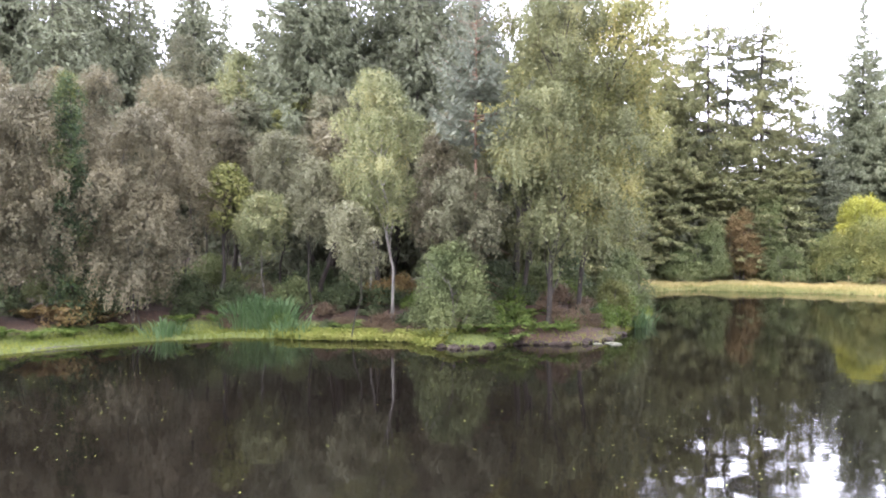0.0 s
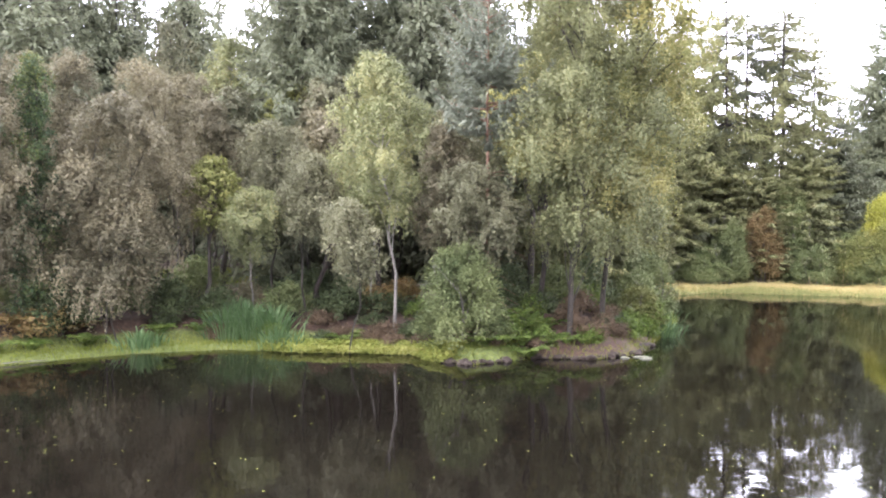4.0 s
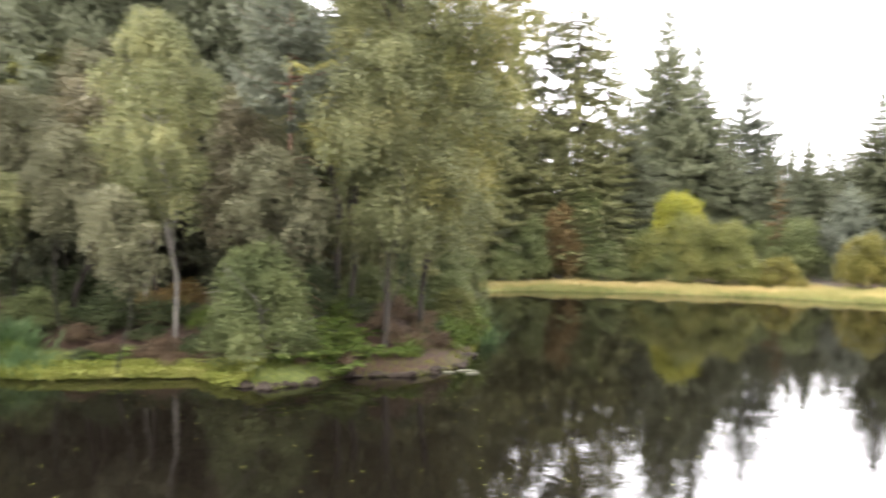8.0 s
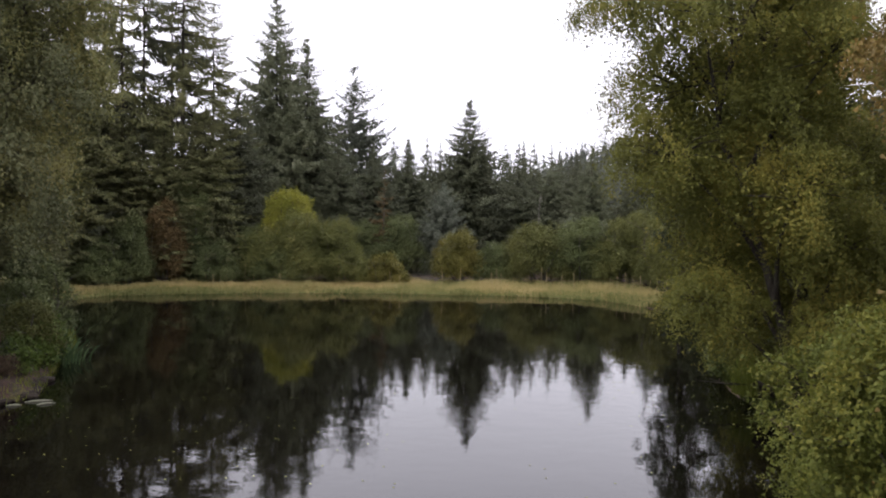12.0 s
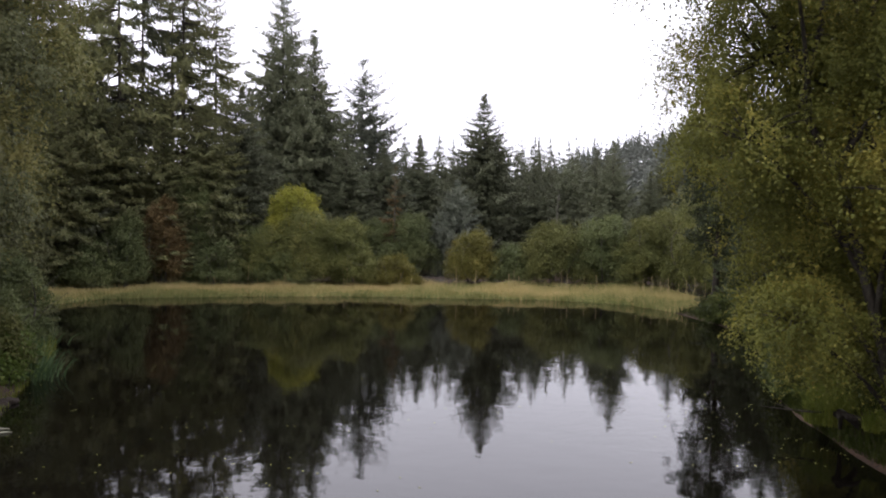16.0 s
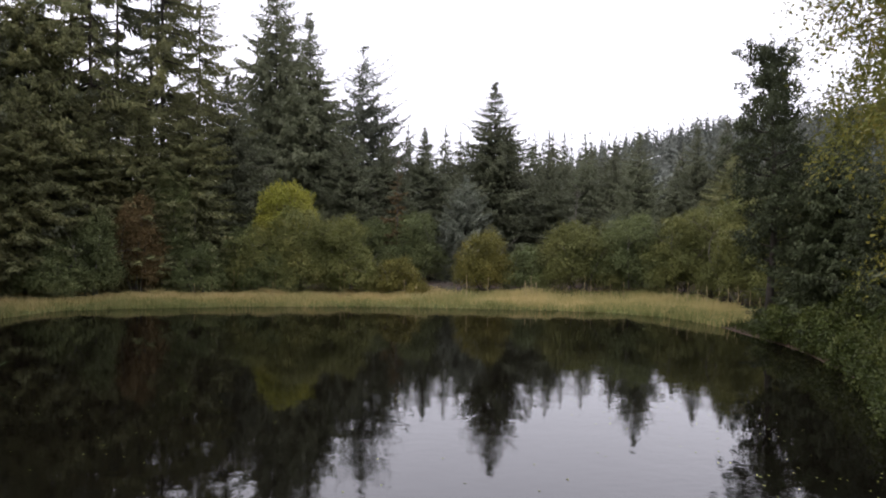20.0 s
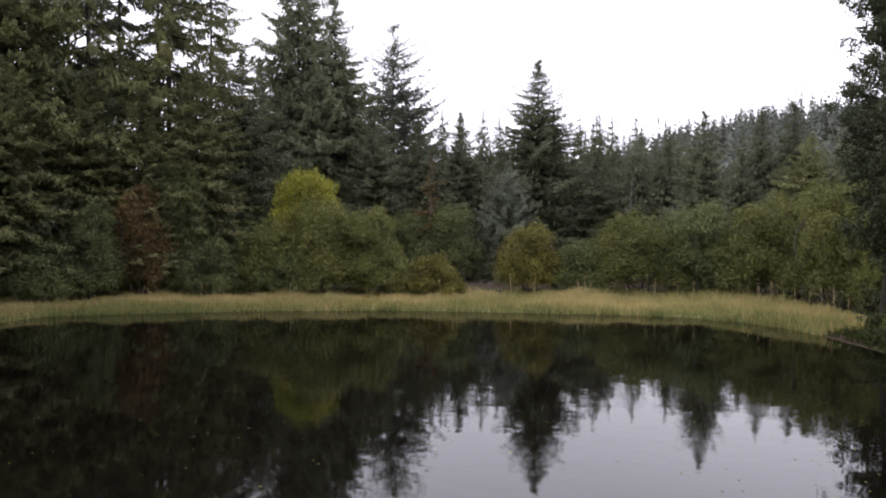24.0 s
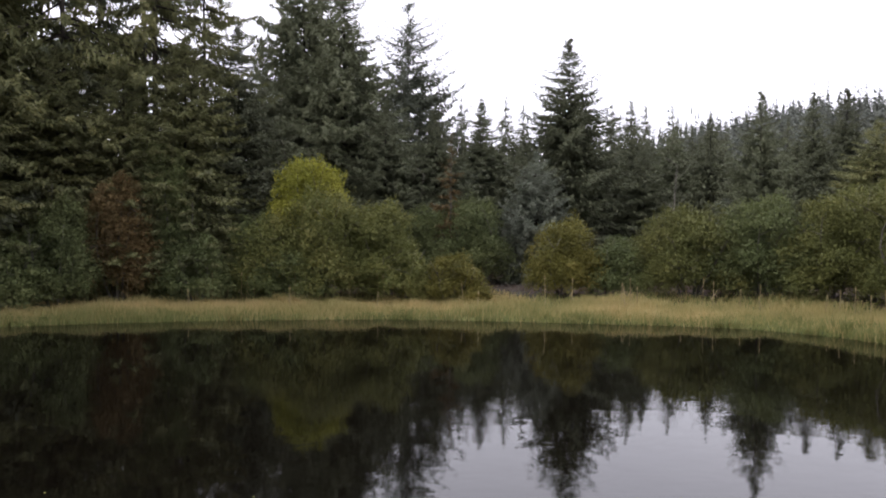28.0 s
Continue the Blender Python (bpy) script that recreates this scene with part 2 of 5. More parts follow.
IVY = leaf_material("ivy_leaves", (0.02, 0.035, 0.016), (0.045, 0.07, 0.03), (0.2, 0.19, 0.04), 0.35)
# undergrowth leaf colour, darkened to carry the deep shade below the canopy
SHADE_LEAF = leaf_material("leaves_darkened_for_shade", (0.022, 0.032, 0.012), (0.05, 0.064, 0.026), (0.1, 0.11, 0.05), 0.8)
# paled needle tones stand in for the mist before the far hill
MISTED_SPRUCE = leaf_material("mist_paled_spruce_needles", (0.12, 0.13, 0.11), (0.155, 0.166, 0.142), (0.2, 0.212, 0.182), 0.3, 0.16)
HEATHER = leaf_material("heather_sprigs", (0.05, 0.034, 0.02), (0.09, 0.062, 0.038), (0.14, 0.1, 0.062), 1.0, 0.2)
# grass colour with the near bank's tree shade darkened into it
SHADE_GRASS = leaf_material("shade_darkened_grass", (0.02, 0.03, 0.007), (0.042, 0.055, 0.012), (0.08, 0.085, 0.02), 0.8, 0.35)
BOGBEAN = leaf_material("bogbean_leaves", (0.13, 0.16, 0.03), (0.24, 0.26, 0.06), (0.36, 0.34, 0.11), 0.6, 0.3)
STRAW = leaf_material("dry_stalks", (0.22, 0.17, 0.09), (0.38, 0.31, 0.17), (0.5, 0.43, 0.27), 1.0, 0.2)
BARK_DARK = rough_material("dark_bark", [(0.3, (0.014, 0.012, 0.01)), (0.55, (0.04, 0.034, 0.028)), (0.75, (0.085, 0.075, 0.06))], 3.0, 0.8, 0.95, (1, 1, 0.3))
BARK_BIRCH = rough_material("birch_bark", [(0.3, (0.035, 0.03, 0.025)), (0.45, (0.11, 0.1, 0.085)), (0.72, (0.25, 0.23, 0.2))], 2.5, 0.4, 0.8, (1, 1, 0.8))
BARK_PINE = rough_material("pine_bark", [(0.3, (0.06, 0.036, 0.025)), (0.55, (0.165, 0.1, 0.068)), (0.75, (0.26, 0.175, 0.125))], 3.0, 0.8, 0.9, (1, 1, 0.4))
BARK_GREY = rough_material("grey_bark", [(0.3, (0.04, 0.036, 0.03)), (0.55, (0.12, 0.11, 0.095)), (0.75, (0.22, 0.21, 0.18))], 3.0, 0.6, 0.9, (1, 1, 0.4))
STONE = rough_material("wet_shore_stone", [(0.3, (0.014, 0.01, 0.008)), (0.5, (0.032, 0.024, 0.018)), (0.75, (0.07, 0.058, 0.046))], 2.0, 0.8, 0.9)
PALE = rough_material("pale_lily_pad", [(0.3, (0.14, 0.14, 0.1)), (0.7, (0.28, 0.28, 0.2))], 4.0, 0.3, 0.7)


# ---- building blocks ----
class Geo:
    """Gathers quads and triangles as arrays."""

    def __init__(self):
        self.v, self.q, self.t, self.n = [], [], [], 0

    def add(self, v, q=None, t=None):
        if q is not None and len(q):
            self.q.append(np.asarray(q) + self.n)
        if t is not None and len(t):
            self.t.append(np.asarray(t) + self.n)
        self.v.append(np.asarray(v, float))
        self.n += len(v)

    def mesh(self, name, material, smooth=False):
        me = bpy.data.meshes.new(name)
        v = np.concatenate(self.v)
        q = np.concatenate(self.q) if self.q else np.zeros((0, 4), int)
        t = np.concatenate(self.t) if self.t else np.zeros((0, 3), int)
        loops = np.concatenate([q.ravel(), t.ravel()]).astype(np.int32)
        starts = np.concatenate([np.arange(len(q)) * 4, len(q) * 4 + np.arange(len(t)) * 3]).astype(np.int32)
        me.vertices.add(len(v))
        me.vertices.foreach_set("co", v.astype(np.float32).ravel())
        me.loops.add(len(loops))
        me.loops.foreach_set("vertex_index", loops)
        me.polygons.add(len(starts))
        me.polygons.foreach_set("loop_start", starts)
        if smooth:
            me.polygons.foreach_set("use_smooth", np.ones(len(starts), bool))
        me.materials.append(material)
        me.update(calc_edges=True)
        return me

    def tube(self, points, radii, sides=6):
        points = np.asarray(points, float)
        k = len(points)
        way = np.gradient(points, axis=0)
        way /= np.linalg.norm(way, axis=1, keepdims=True) + 1e-9
        ref = np.where(np.abs(way[:, 2:3]) > 0.9, [[1.0, 0, 0]], [[0, 0, 1.0]])
        a = np.cross(way, ref)
        a /= np.linalg.norm(a, axis=1, keepdims=True) + 1e-9
        b = np.cross(way, a)
        s = np.arange(sides) / sides * 2 * np.pi
        ring = np.cos(s)[None, :, None] * a[:, None] + np.sin(s)[None, :, None] * b[:, None]
        v = points[:, None] + ring * np.asarray(radii, float)[:, None, None]
        i, j = np.meshgrid(np.arange(k - 1), np.arange(sides), indexing="ij")
        j2 = (j + 1) % sides
        q = np.stack([i * sides + j, i * sides + j2, (i + 1) * sides + j2, (i + 1) * sides + j], -1).reshape(-1, 4)
        self.add(v.reshape(-1, 3), q)

    def leaves(self, c, along, length, width, rng, flat=None, pointed=True, face=None):
        """A leaf round each centre c, its long axis along the given ways and its blade turned to face: a pointed wedge, or a rhombus."""
        c, along = np.asarray(c, float), np.asarray(along, float)
        n = len(c)
        along = along / (np.linalg.norm(along, axis=1, keepdims=True) + 1e-9)
        r = rng.normal(size=(n, 3)) if flat is None else rng.normal(size=(n, 3)) * (1 - flat) + np.cross(along, [0, 0, 1.0]) * flat * 2
        if face is not None:
            r = np.cross(face, along)
        side = r - along * (r * along).sum(1, keepdims=True)
        side /= np.linalg.norm(side, axis=1, keepdims=True) + 1e-9
        length, width = np.broadcast_to(length, n)[:, None] / 2, np.broadcast_to(width, n)[:, None] / 2
        if pointed:
            v = np.stack([c - along * length + side * width, c - along * length - side * width, c + along * length], 1)
            self.add(v.reshape(-1, 3), None, np.arange(3 * n).reshape(n, 3))
            return
        v = np.stack([c - along * length, c + side * width + along * length * 0.1, c + along * length, c - side * width + along * length * 0.1], 1)
        self.add(v.reshape(-1, 3), np.arange(4 * n).reshape(n, 4))

    def blades(self, base, height, width, lean, rng):
        """Grass blades: a broad foot, a bent middle and a point."""
        base = np.asarray(base, float)
        n = len(base)
        turn = rng.uniform(0, 2 * np.pi, n)
        out = np.stack([np.cos(turn), np.sin(turn), np.zeros(n)], 1)
        face = rng.uniform(0, 2 * np.pi, n)
        side = np.stack([np.cos(face), np.sin(face), np.zeros(n)], 1) * (np.broadcast_to(width, n)[:, None] / 2)
        h = np.broadcast_to(height, n)[:, None] * np.array([[0, 0, 1.0]])
        l = np.broadcast_to(lean, n)[:, None] * out
        mid, tip = base + h * 0.6 + l * 0.3, base + h + l
        v = np.stack([base - side, base + side, mid + side * 0.8, mid - side * 0.8, tip], 1)
        k = np.arange(n)[:, None] * 5
        self.add(v.reshape(-1, 3), k + np.array([[0, 1, 2, 3]]), k + np.array([[3, 2, 4]]))


def part(name, mesh, parent, label=""):
    ob = new(name, mesh)
    ob.parent = parent
    return tagged(ob, label)


def thing(name, m, label, category, group="", kind=""):
    ob = new(name)
    ob.matrix_basis = m
    return tagged(ob, label, category, group, kind)


# ---- the shore, the ground and the water ----
SHORE = np.array([(-33, -18), (-31, 4), (-29.5, 12.7), (-29.1, 16), (-28.2, 18.6), (-26.6, 21), (-23.6, 22.4), (-20.4, 24.5), (-18.9, 23.8),
                  (-17.6, 23.8), (-16.7, 26.3), (-15, 27.2), (-14.4, 29.3), (-15.3, 32.4), (-16, 34.9), (-16.4, 36.8), (-17.8, 40.5),
                  (-19.3, 43.5), (-22.4, 48), (-24.4, 51.2), (-24, 54), (-22.6, 57.4), (-19.5, 58.6), (-15, 59.8), (-9, 60.6), (-5, 60.4),
                  (2.2, 59.4), (5.4, 58.5), (7.6, 56.5), (8.7, 54.2), (9.0, 51), (9.3, 46.5), (8.8, 42), (7, 36.4), (5.9, 33.6), (4.9, 32), (4.4, 29), (4.2, 26.5), (4.1, 24.6), (4.2, 22),
                  (4.0, 20), (3.4, 16), (3.2, 10), (4, 0), (5, -18)], float)


def shore_gap(x, y):
    """Metres from the shoreline: above 0 on land, below 0 on the water."""
    p = np.stack([np.ravel(x), np.ravel(y)], 1).astype(float)
    a, b = SHORE, np.roll(SHORE, -1, 0)
    best, inside = np.full(len(p), 1e9), np.zeros(len(p), bool)
    for (ax, ay), (bx, by) in zip(a, b):
        ex, ey = bx - ax, by - ay
        k = np.clip(((p[:, 0] - ax) * ex + (p[:, 1] - ay) * ey) / (ex * ex + ey * ey), 0, 1)
        best = np.minimum(best, np.hypot(p[:, 0] - ax - k * ex, p[:, 1] - ay - k * ey))
        cross = (ay > p[:, 1]) != (by > p[:, 1])
        inside ^= cross & (p[:, 0] < ex * (p[:, 1] - ay) / (ey if ey else 1e-9) + ax)
    return np.where(inside, -best, best).reshape(np.shape(x))


def ease(v, lo, hi):
    k = np.clip((v - lo) / (hi - lo), 0, 1)
    return k * k * (3 - 2 * k)


def land(x, y):
    """Height of the ground."""
    x, y = np.asarray(x, float), np.asarray(y, float)
    gap = shore_gap(x, y)
    west = ease(-x, 10, 14) * ease(54 - y, 0, 8)
    point = ease(x, -20.5, -18) * ease(36 - y, 0, 4)
    bank = 0.12 * ease(gap, -0.1, 0.5) + west * (0.75 * ease(gap, 1.2, 3.6) * (1 - point) + point * (0.3 * ease(gap, 0.1, 0.5) + 0.85 * ease(gap, 0.6, 2.6)) + 0.6 * ease(gap, 3, 12) + 1.0 * ease(gap, 12, 40))
    bank += (1 - west) * (0.25 * ease(gap, 2, 8) + 0.5 * ease(gap, 8, 40))
    bank += 0.75 * ease(x, -1, 1) * ease(33 - y, 0, 4) * ease(gap, 0.05, 0.75)
    hill = 27 * ease(x * 0.55 + y * 0.45, 85, 175) * ease(x + 0.1 * y, 20, 120)
    wave = 0.05 * np.sin(x * 1.3 + 0.7 * np.sin(y * 0.9)) * np.sin(y * 1.1) * ease(gap, 0.5, 3)
    return np.where(gap > 0, bank + hill + wave, -1.4 * ease(-gap, 0.0, 2.5))


def ground_lines(lo, hi, step):
    fine = np.arange(lo, hi + 0.01, step)
    far = np.array([4, 10, 18, 30, 45, 65, 90, 130, 180, 250, 350, 500, 800, 1300])
    hills = np.concatenate([np.arange(4, 60, 4), np.arange(60, 460, 10), [500, 600, 800, 1300]])
    return np.concatenate([lo - far[::-1], fine, hi + hills])


gx, gy = np.meshgrid(ground_lines(-48, 22, 0.4), ground_lines(-22, 76, 0.4), indexing="ij")
gz = land(gx, gy)
geo = Geo()
rows_n, cols_n = gx.shape
i, j = np.meshgrid(np.arange(rows_n - 1), np.arange(cols_n - 1), indexing="ij")
geo.add(np.stack([gx, gy, gz], -1).reshape(-1, 3),
        np.stack([i * cols_n + j, (i + 1) * cols_n + j, (i + 1) * cols_n + j + 1, i * cols_n + j + 1], -1).reshape(-1, 4))
floor_mesh = geo.mesh("ground", FLOOR, True)
ggap = shore_gap(gx, gy)
promontory = ease(gx, -21, -18) * ease(33 - gy, 0, 4)
turf = (0.95 - 0.75 * ease(gx, -18.2, -17) * ease(gy, 25, 26.5) * ease(36 - gy, 0, 3) - 0.9 * ease(gx, 0, 2) * ease(56 - gy, 0, 3)) * (1 - ease(ggap, 1.6 - 0.9 * promontory, 3.2 - 1.4 * promontory)) + 0.8 * ease(gy, 48, 52) * (1 - ease(gx, 6.5, 7.5) * ease(57 - gy, 0, 2)) * (1 - ease(ggap, 5, 7)) + 0.45 * ease(-gx, 32, 36) * ease(gy, 24, 30) * (1 - ease(ggap, 10, 25))
band = floor_mesh.attributes.new("turf", "FLOAT", "POINT")
band.data.foreach_set("value", turf.astype(np.float32).ravel())
tagged(new("ground", floor_mesh), "woodland floor of brown leaf litter with mossy turf by the water", "ground", kind="structure")
geo = Geo()
geo.add([(-36, -20, 0), (14, -20, 0), (14, 61, 0), (-36, 61, 0)], [(0, 1, 2, 3)])
tagged(new("water", geo.mesh("water", WATER)), "still dark brown pond water mirroring trees and sky", "water", kind="structure")



# ---- trees and bushes ----
def bent_line(start, end, sag, rng, k=6, sway=0.06):
    """A line of k points from start to end that swings a little and sags or arches by sag."""
    s = np.linspace(0, 1, k)[:, None]
    start, end = np.asarray(start, float), np.asarray(end, float)
    size = np.linalg.norm(end - start)
    swing = rng.normal(size=3) * sway * size
    return start + (end - start) * s + np.sin(s * np.pi) * (swing + np.array([0, 0, sag * size]))


def broadleaf(rng, h, r, base=0.3, leaf=0.1, lean=(0, 0), weep=0.0, profile="oval", stems=1, girth=None, gap=0.0, flat=0.8, cover=0.46, shape=1.0, bunches=1.0, pointed=True, heads=1.0, fill=0.06):
    """A broad-leaved tree standing at the origin. Returns its trunks, its limbs and its leaves."""
    trunks, limbs, crown = [], [], Geo()
    girth = girth or 0.011 * h
    tops = []
    for k in range(stems):
        turn = rng.uniform(0, 2 * np.pi)
        foot = np.array([np.cos(turn), np.sin(turn), 0]) * (0.0 if stems == 1 else 0.12 * r)
        spread = np.array([np.cos(turn), np.sin(turn), 0]) * (0.0 if stems == 1 else 0.35 * r)
        line = bent_line(foot - [0, 0, 0.3], np.array([lean[0], lean[1], h * 0.93]) + spread, 0.0, rng, 9, 0.025)
        line[1:-1, :2] += rng.normal(size=(7, 2)) * 0.012 * h
        trunk = Geo()
        trunk.tube(line, girth * (1.25 - 1.15 * np.linspace(0, 1, 9)) / (1 if stems == 1 else 1.5), 8)
        trunks.append(trunk)
        tops.append(line)
    lobes = int((7 + 4.5 * h * (1 - base) / r) * heads)
    for k in range(lobes):
        u = (k + rng.uniform(0.1, 0.9)) / lobes
        if profile == "oval":
            wide = math.sin(math.pi * min(0.97, 0.12 + 0.86 * u)) ** 0.7
        elif profile == "cone":
            wide = (1 - u) ** 0.75 + 0.12
        elif profile == "dome":
            wide = math.sqrt(max(0.02, 1 - (0.95 * u) ** 2))
        else:
            wide = 0.75 + 0.25 * math.sin(math.pi * u)
        size = r * (0.34 + 0.2 * rng.random()) * (0.55 + 0.45 * wide) * shape
        turn = k * 2.4 + rng.uniform(-0.5, 0.5)
        reach = max(0.0, r * wide - size * 0.8) * (0.6 + 0.4 * rng.random())
        zc = h * (base + (1 - base) * u)
        zc = max(min(zc, h - size * flat * 0.95), size * flat * 0.6)
        axis = tops[k % stems]
        f = np.clip(zc / (h * 0.93), 0, 1)
        at = np.array([np.interp(f, np.linspace(0, 1, 9), axis[:, c]) for c in range(3)])
        mid = np.array([at[0] + math.cos(turn) * reach, at[1] + math.sin(turn) * reach, zc])
        f0 = max(0.08, f - 0.14 - 0.2 * reach / h)
        root = np.array([np.interp(f0, np.linspace(0, 1, 9), axis[:, c]) for c in range(3)])
        wood = Geo()
        limbs.append(wood)
        wood.tube(bent_line(root, mid, 0.08, rng), girth * (0.42 - 0.05 * k / lobes) * np.linspace(1, 0.25, 6), 5)
        # bunches of leaves over the lobe, each with a lit crest and shade below
        count = cover * 12.6 * size * size * flat / (0.42 * leaf * leaf)
        n = max(8, int(34 * bunches))
        per = max(6, int(count / n))
        way = rng.normal(size=(n, 3))
        way /= np.linalg.norm(way, axis=1, keepdims=True)
        way[:, 2] = np.where(way[:, 2] < -0.5, -way[:, 2], way[:, 2])
        spots = mid + way * size * (0.5 + 0.42 * rng.random((n, 1)) ** 0.6) * np.array([1, 1, flat])
        spots[:, 2] = np.maximum(spots[:, 2], 0.25)
        for s in spots[::3]:
            wood.tube(bent_line(mid, s, 0.05, rng, 3), girth * np.array([0.13, 0.08, 0.03]), 3)
        m = int(n * per * fill)
        c = mid + rng.normal(size=(m, 3)) * size * (0.25 if fill < 0.1 else 0.34) * np.array([1, 1, flat])
        c[:, 2] = np.maximum(c[:, 2], 0.2)
        crown.leaves(c, rng.normal(size=(m, 3)), leaf * rng.uniform(1.6, 2.4, m), leaf * 1.5, rng)
        if gap > 0:
            keep = np.array([noise.noise(Vector(s * (1.3 / r ** 0.5)) + Vector((k, 0, 0))) for s in spots]) > -0.5 + gap
            spots, way = spots[keep], way[keep]
        if not len(spots):
            continue
        m = len(spots) * per
        c = np.repeat(spots, per, 0)
        wide_b = np.repeat(size * rng.uniform(0.28, 0.5, len(spots)) / bunches ** 0.35, per)
        # each bunch is a handful of twigs that arch outwards, with the leaves set along them
        twigs = max(3, per // 14)
        ways = rng.normal(size=(len(spots), twigs, 3)) * [0.75, 0.75, 0.5] + way[:, None] * [0.9, 0.9, 0.5] + [0, 0, 0.12]
        ways /= np.linalg.norm(ways, axis=2, keepdims=True)
        which = rng.integers(0, twigs, m)
        way_of = ways[np.repeat(np.arange(len(spots)), per), which]
        run = wide_b * (0.75 + 0.5 * rng.random((len(spots), twigs)))[np.repeat(np.arange(len(spots)), per), which]
        s_of = rng.random(m) ** 0.75
        off = way_of * (run * s_of)[:, None] + rng.normal(size=(m, 3)) * (leaf * 0.55)
        off[:, 2] -= run * 0.55 * s_of ** 2
        if weep:
            drop = rng.random(m) ** 1.4 * weep * np.repeat(rng.uniform(0.2, 1.2, len(spots)), per)
            off[:, :2] *= np.clip(1 - 0.35 * drop, 0.4, 1)[:, None]
            off[:, 2] -= drop
        c = c + off
        c[:, 2] = np.maximum(c[:, 2], 0.05)
        along = rng.normal(size=(m, 3)) + np.repeat(way, per, 0) * 0.6 + np.array([0, 0, -0.5 - weep * 0.5])
        big = leaf * rng.uniform(0.7, 1.35, m)
        face = np.repeat(way, per, 0) * 0.7 + off / wide_b[:, None] * 0.5 + np.array([0, 0, 0.75]) + rng.normal(size=(m, 3)) * 0.42
        crown.leaves(c, along, big * (1.15 if pointed else 1.0), big * 0.78, rng, None, pointed, face)
    return trunks, limbs, crown


def plant(name, x, y, made, bark, leaf, label, group):
    top = thing(name, pose(x, y, float(land(x, y)) - 0.05), label, "tree", group)
    stems = [part("trunk", g.mesh("trunk", bark, True), top) for g in made[0]]
    for k, g in enumerate(made[1]):
        part("limb", g.mesh("limb", bark, True), stems[k % len(stems)])
    part("crown", made[2].mesh("crown", leaf), top)
    return top


def conifer(rng, h, r, base=0.05, step=0.5, arms=8, twigs=12, sprig=2, droop=0.35, thin=0.0, taper=0.85, bare=True, size=1.0, inner=5.0, hang=1.0):
    """Trunk and needles of a spruce at the origin, h tall: tiers of arms, each with flat sprays of needle sprigs."""
    wood, needles = Geo(), Geo()
    girth = 0.010 * h + 0.02
    line = np.stack([rng.normal(size=8).cumsum() * 0.02, rng.normal(size=8).cumsum() * 0.02, np.linspace(-0.3, h, 8)], 1)
    wood.tube(line, girth * (1.02 - np.linspace(0, 1, 8)), 7)
    z = h * base
    cs, al, ln = [], [], []
    if bare:
        for k in range(int(h * base * (2.2 if base < 0.4 else 5))):
            zz, t = rng.uniform(0.1, 1) * h * base, rng.uniform(0, 6.28)
            l = rng.uniform(0.4, 1.3) * r * 0.5
            wood.tube([(0, 0, zz), (math.cos(t) * l * 0.5, math.sin(t) * l * 0.5, zz + 0.02 * l), (math.cos(t) * l, math.sin(t) * l, zz - 0.16 * l)], [0.022, 0.015, 0.006], 3)
    while z < h - 0.15:
        u = (z - h * base) / (h - h * base)
        full = r * ((1 - u) ** taper) * (0.9 + 0.1 * math.sin(z * 2.1)) + 0.06
        if u < 0.12:
            full *= 0.65 + 3 * u
        full *= min(1.0, max(0.35, (1 - u) / 0.14)) ** 0.6
        n = max(3, int(round(arms * (0.36 + 0.64 * (1 - u)) + rng.uniform(-1, 1))))
        for a in range(n):
            if rng.random() < thin:
                continue
            t = 2 * math.pi * (a + rng.uniform(-0.3, 0.3)) / n + z * 1.7
            l = full * rng.uniform(0.5, 1.28)
            out = np.array([math.cos(t), math.sin(t), 0.0])
            rise = 0.25 * u + 0.35 * max(0.0, u - 0.7) * 3
            s = np.linspace(0, 1, 6)
            zc = z + rng.uniform(-0.8, 0.8) * step + l * (rise * s - droop * (1 - 0.6 * u) * s ** 1.3 + 0.2 * s ** 4)
            pts = out[None] * (s * l)[:, None]
            pts[:, 2] = zc
            wood.tube(pts[::2] if l < 1 else pts, np.linspace(0.012 + 0.010 * l, 0.004, len(pts[::2]) if l < 1 else 6), 3)
            k = max(4, int(twigs * (0.35 + 0.65 * l / r)))
            side = np.array([-out[1], out[0], 0.0])
            f = np.repeat(np.linspace(0.1 if l < 1.2 else 0.16, 1.0, k), 2)
            sign = np.tile([-1.0, 1.0], k)
            p = out[None] * (l * f)[:, None]
            p[:, 2] = np.interp(f, s, zc)
            tl = (0.14 + 0.25 * l * np.minimum(1.0 - f, 0.25 + f)) * rng.uniform(0.6, 1.4, 2 * k)
            d = out[None] * 0.75 + side[None] * (sign * rng.uniform(0.5, 1.1, 2 * k))[:, None]
            d[:, 2] = rng.uniform(-1.25 * hang, 0.05, 2 * k)
            d /= np.linalg.norm(d, axis=1, keepdims=True)
            for g in (np.arange(sprig) + 0.5) / sprig:
                cs.append(p + d * (tl * g)[:, None] + rng.normal(size=(2 * k, 3)) * 0.04 * size)
                al.append(d + rng.normal(size=(2 * k, 3)) * 0.35)
                ln.append(tl / sprig * 1.5 + 0.1 * size)
        z += step * rng.uniform(0.75, 1.2) * (1.0 - 0.3 * u)
    # the shaded inner twigs round the trunk
    m = int(inner * h * r * 9)
    u = (1 - np.sqrt(rng.random(m))) * 0.93
    t, f = rng.uniform(0, 2 * np.pi, m), rng.uniform(0.08, 0.68, m)
    wide = r * (1 - u) ** taper * f * (1 - thin)
    c = np.stack([np.cos(t) * wide, np.sin(t) * wide, h * (base + (0.97 - base) * u) - droop * 0.6 * wide], 1)
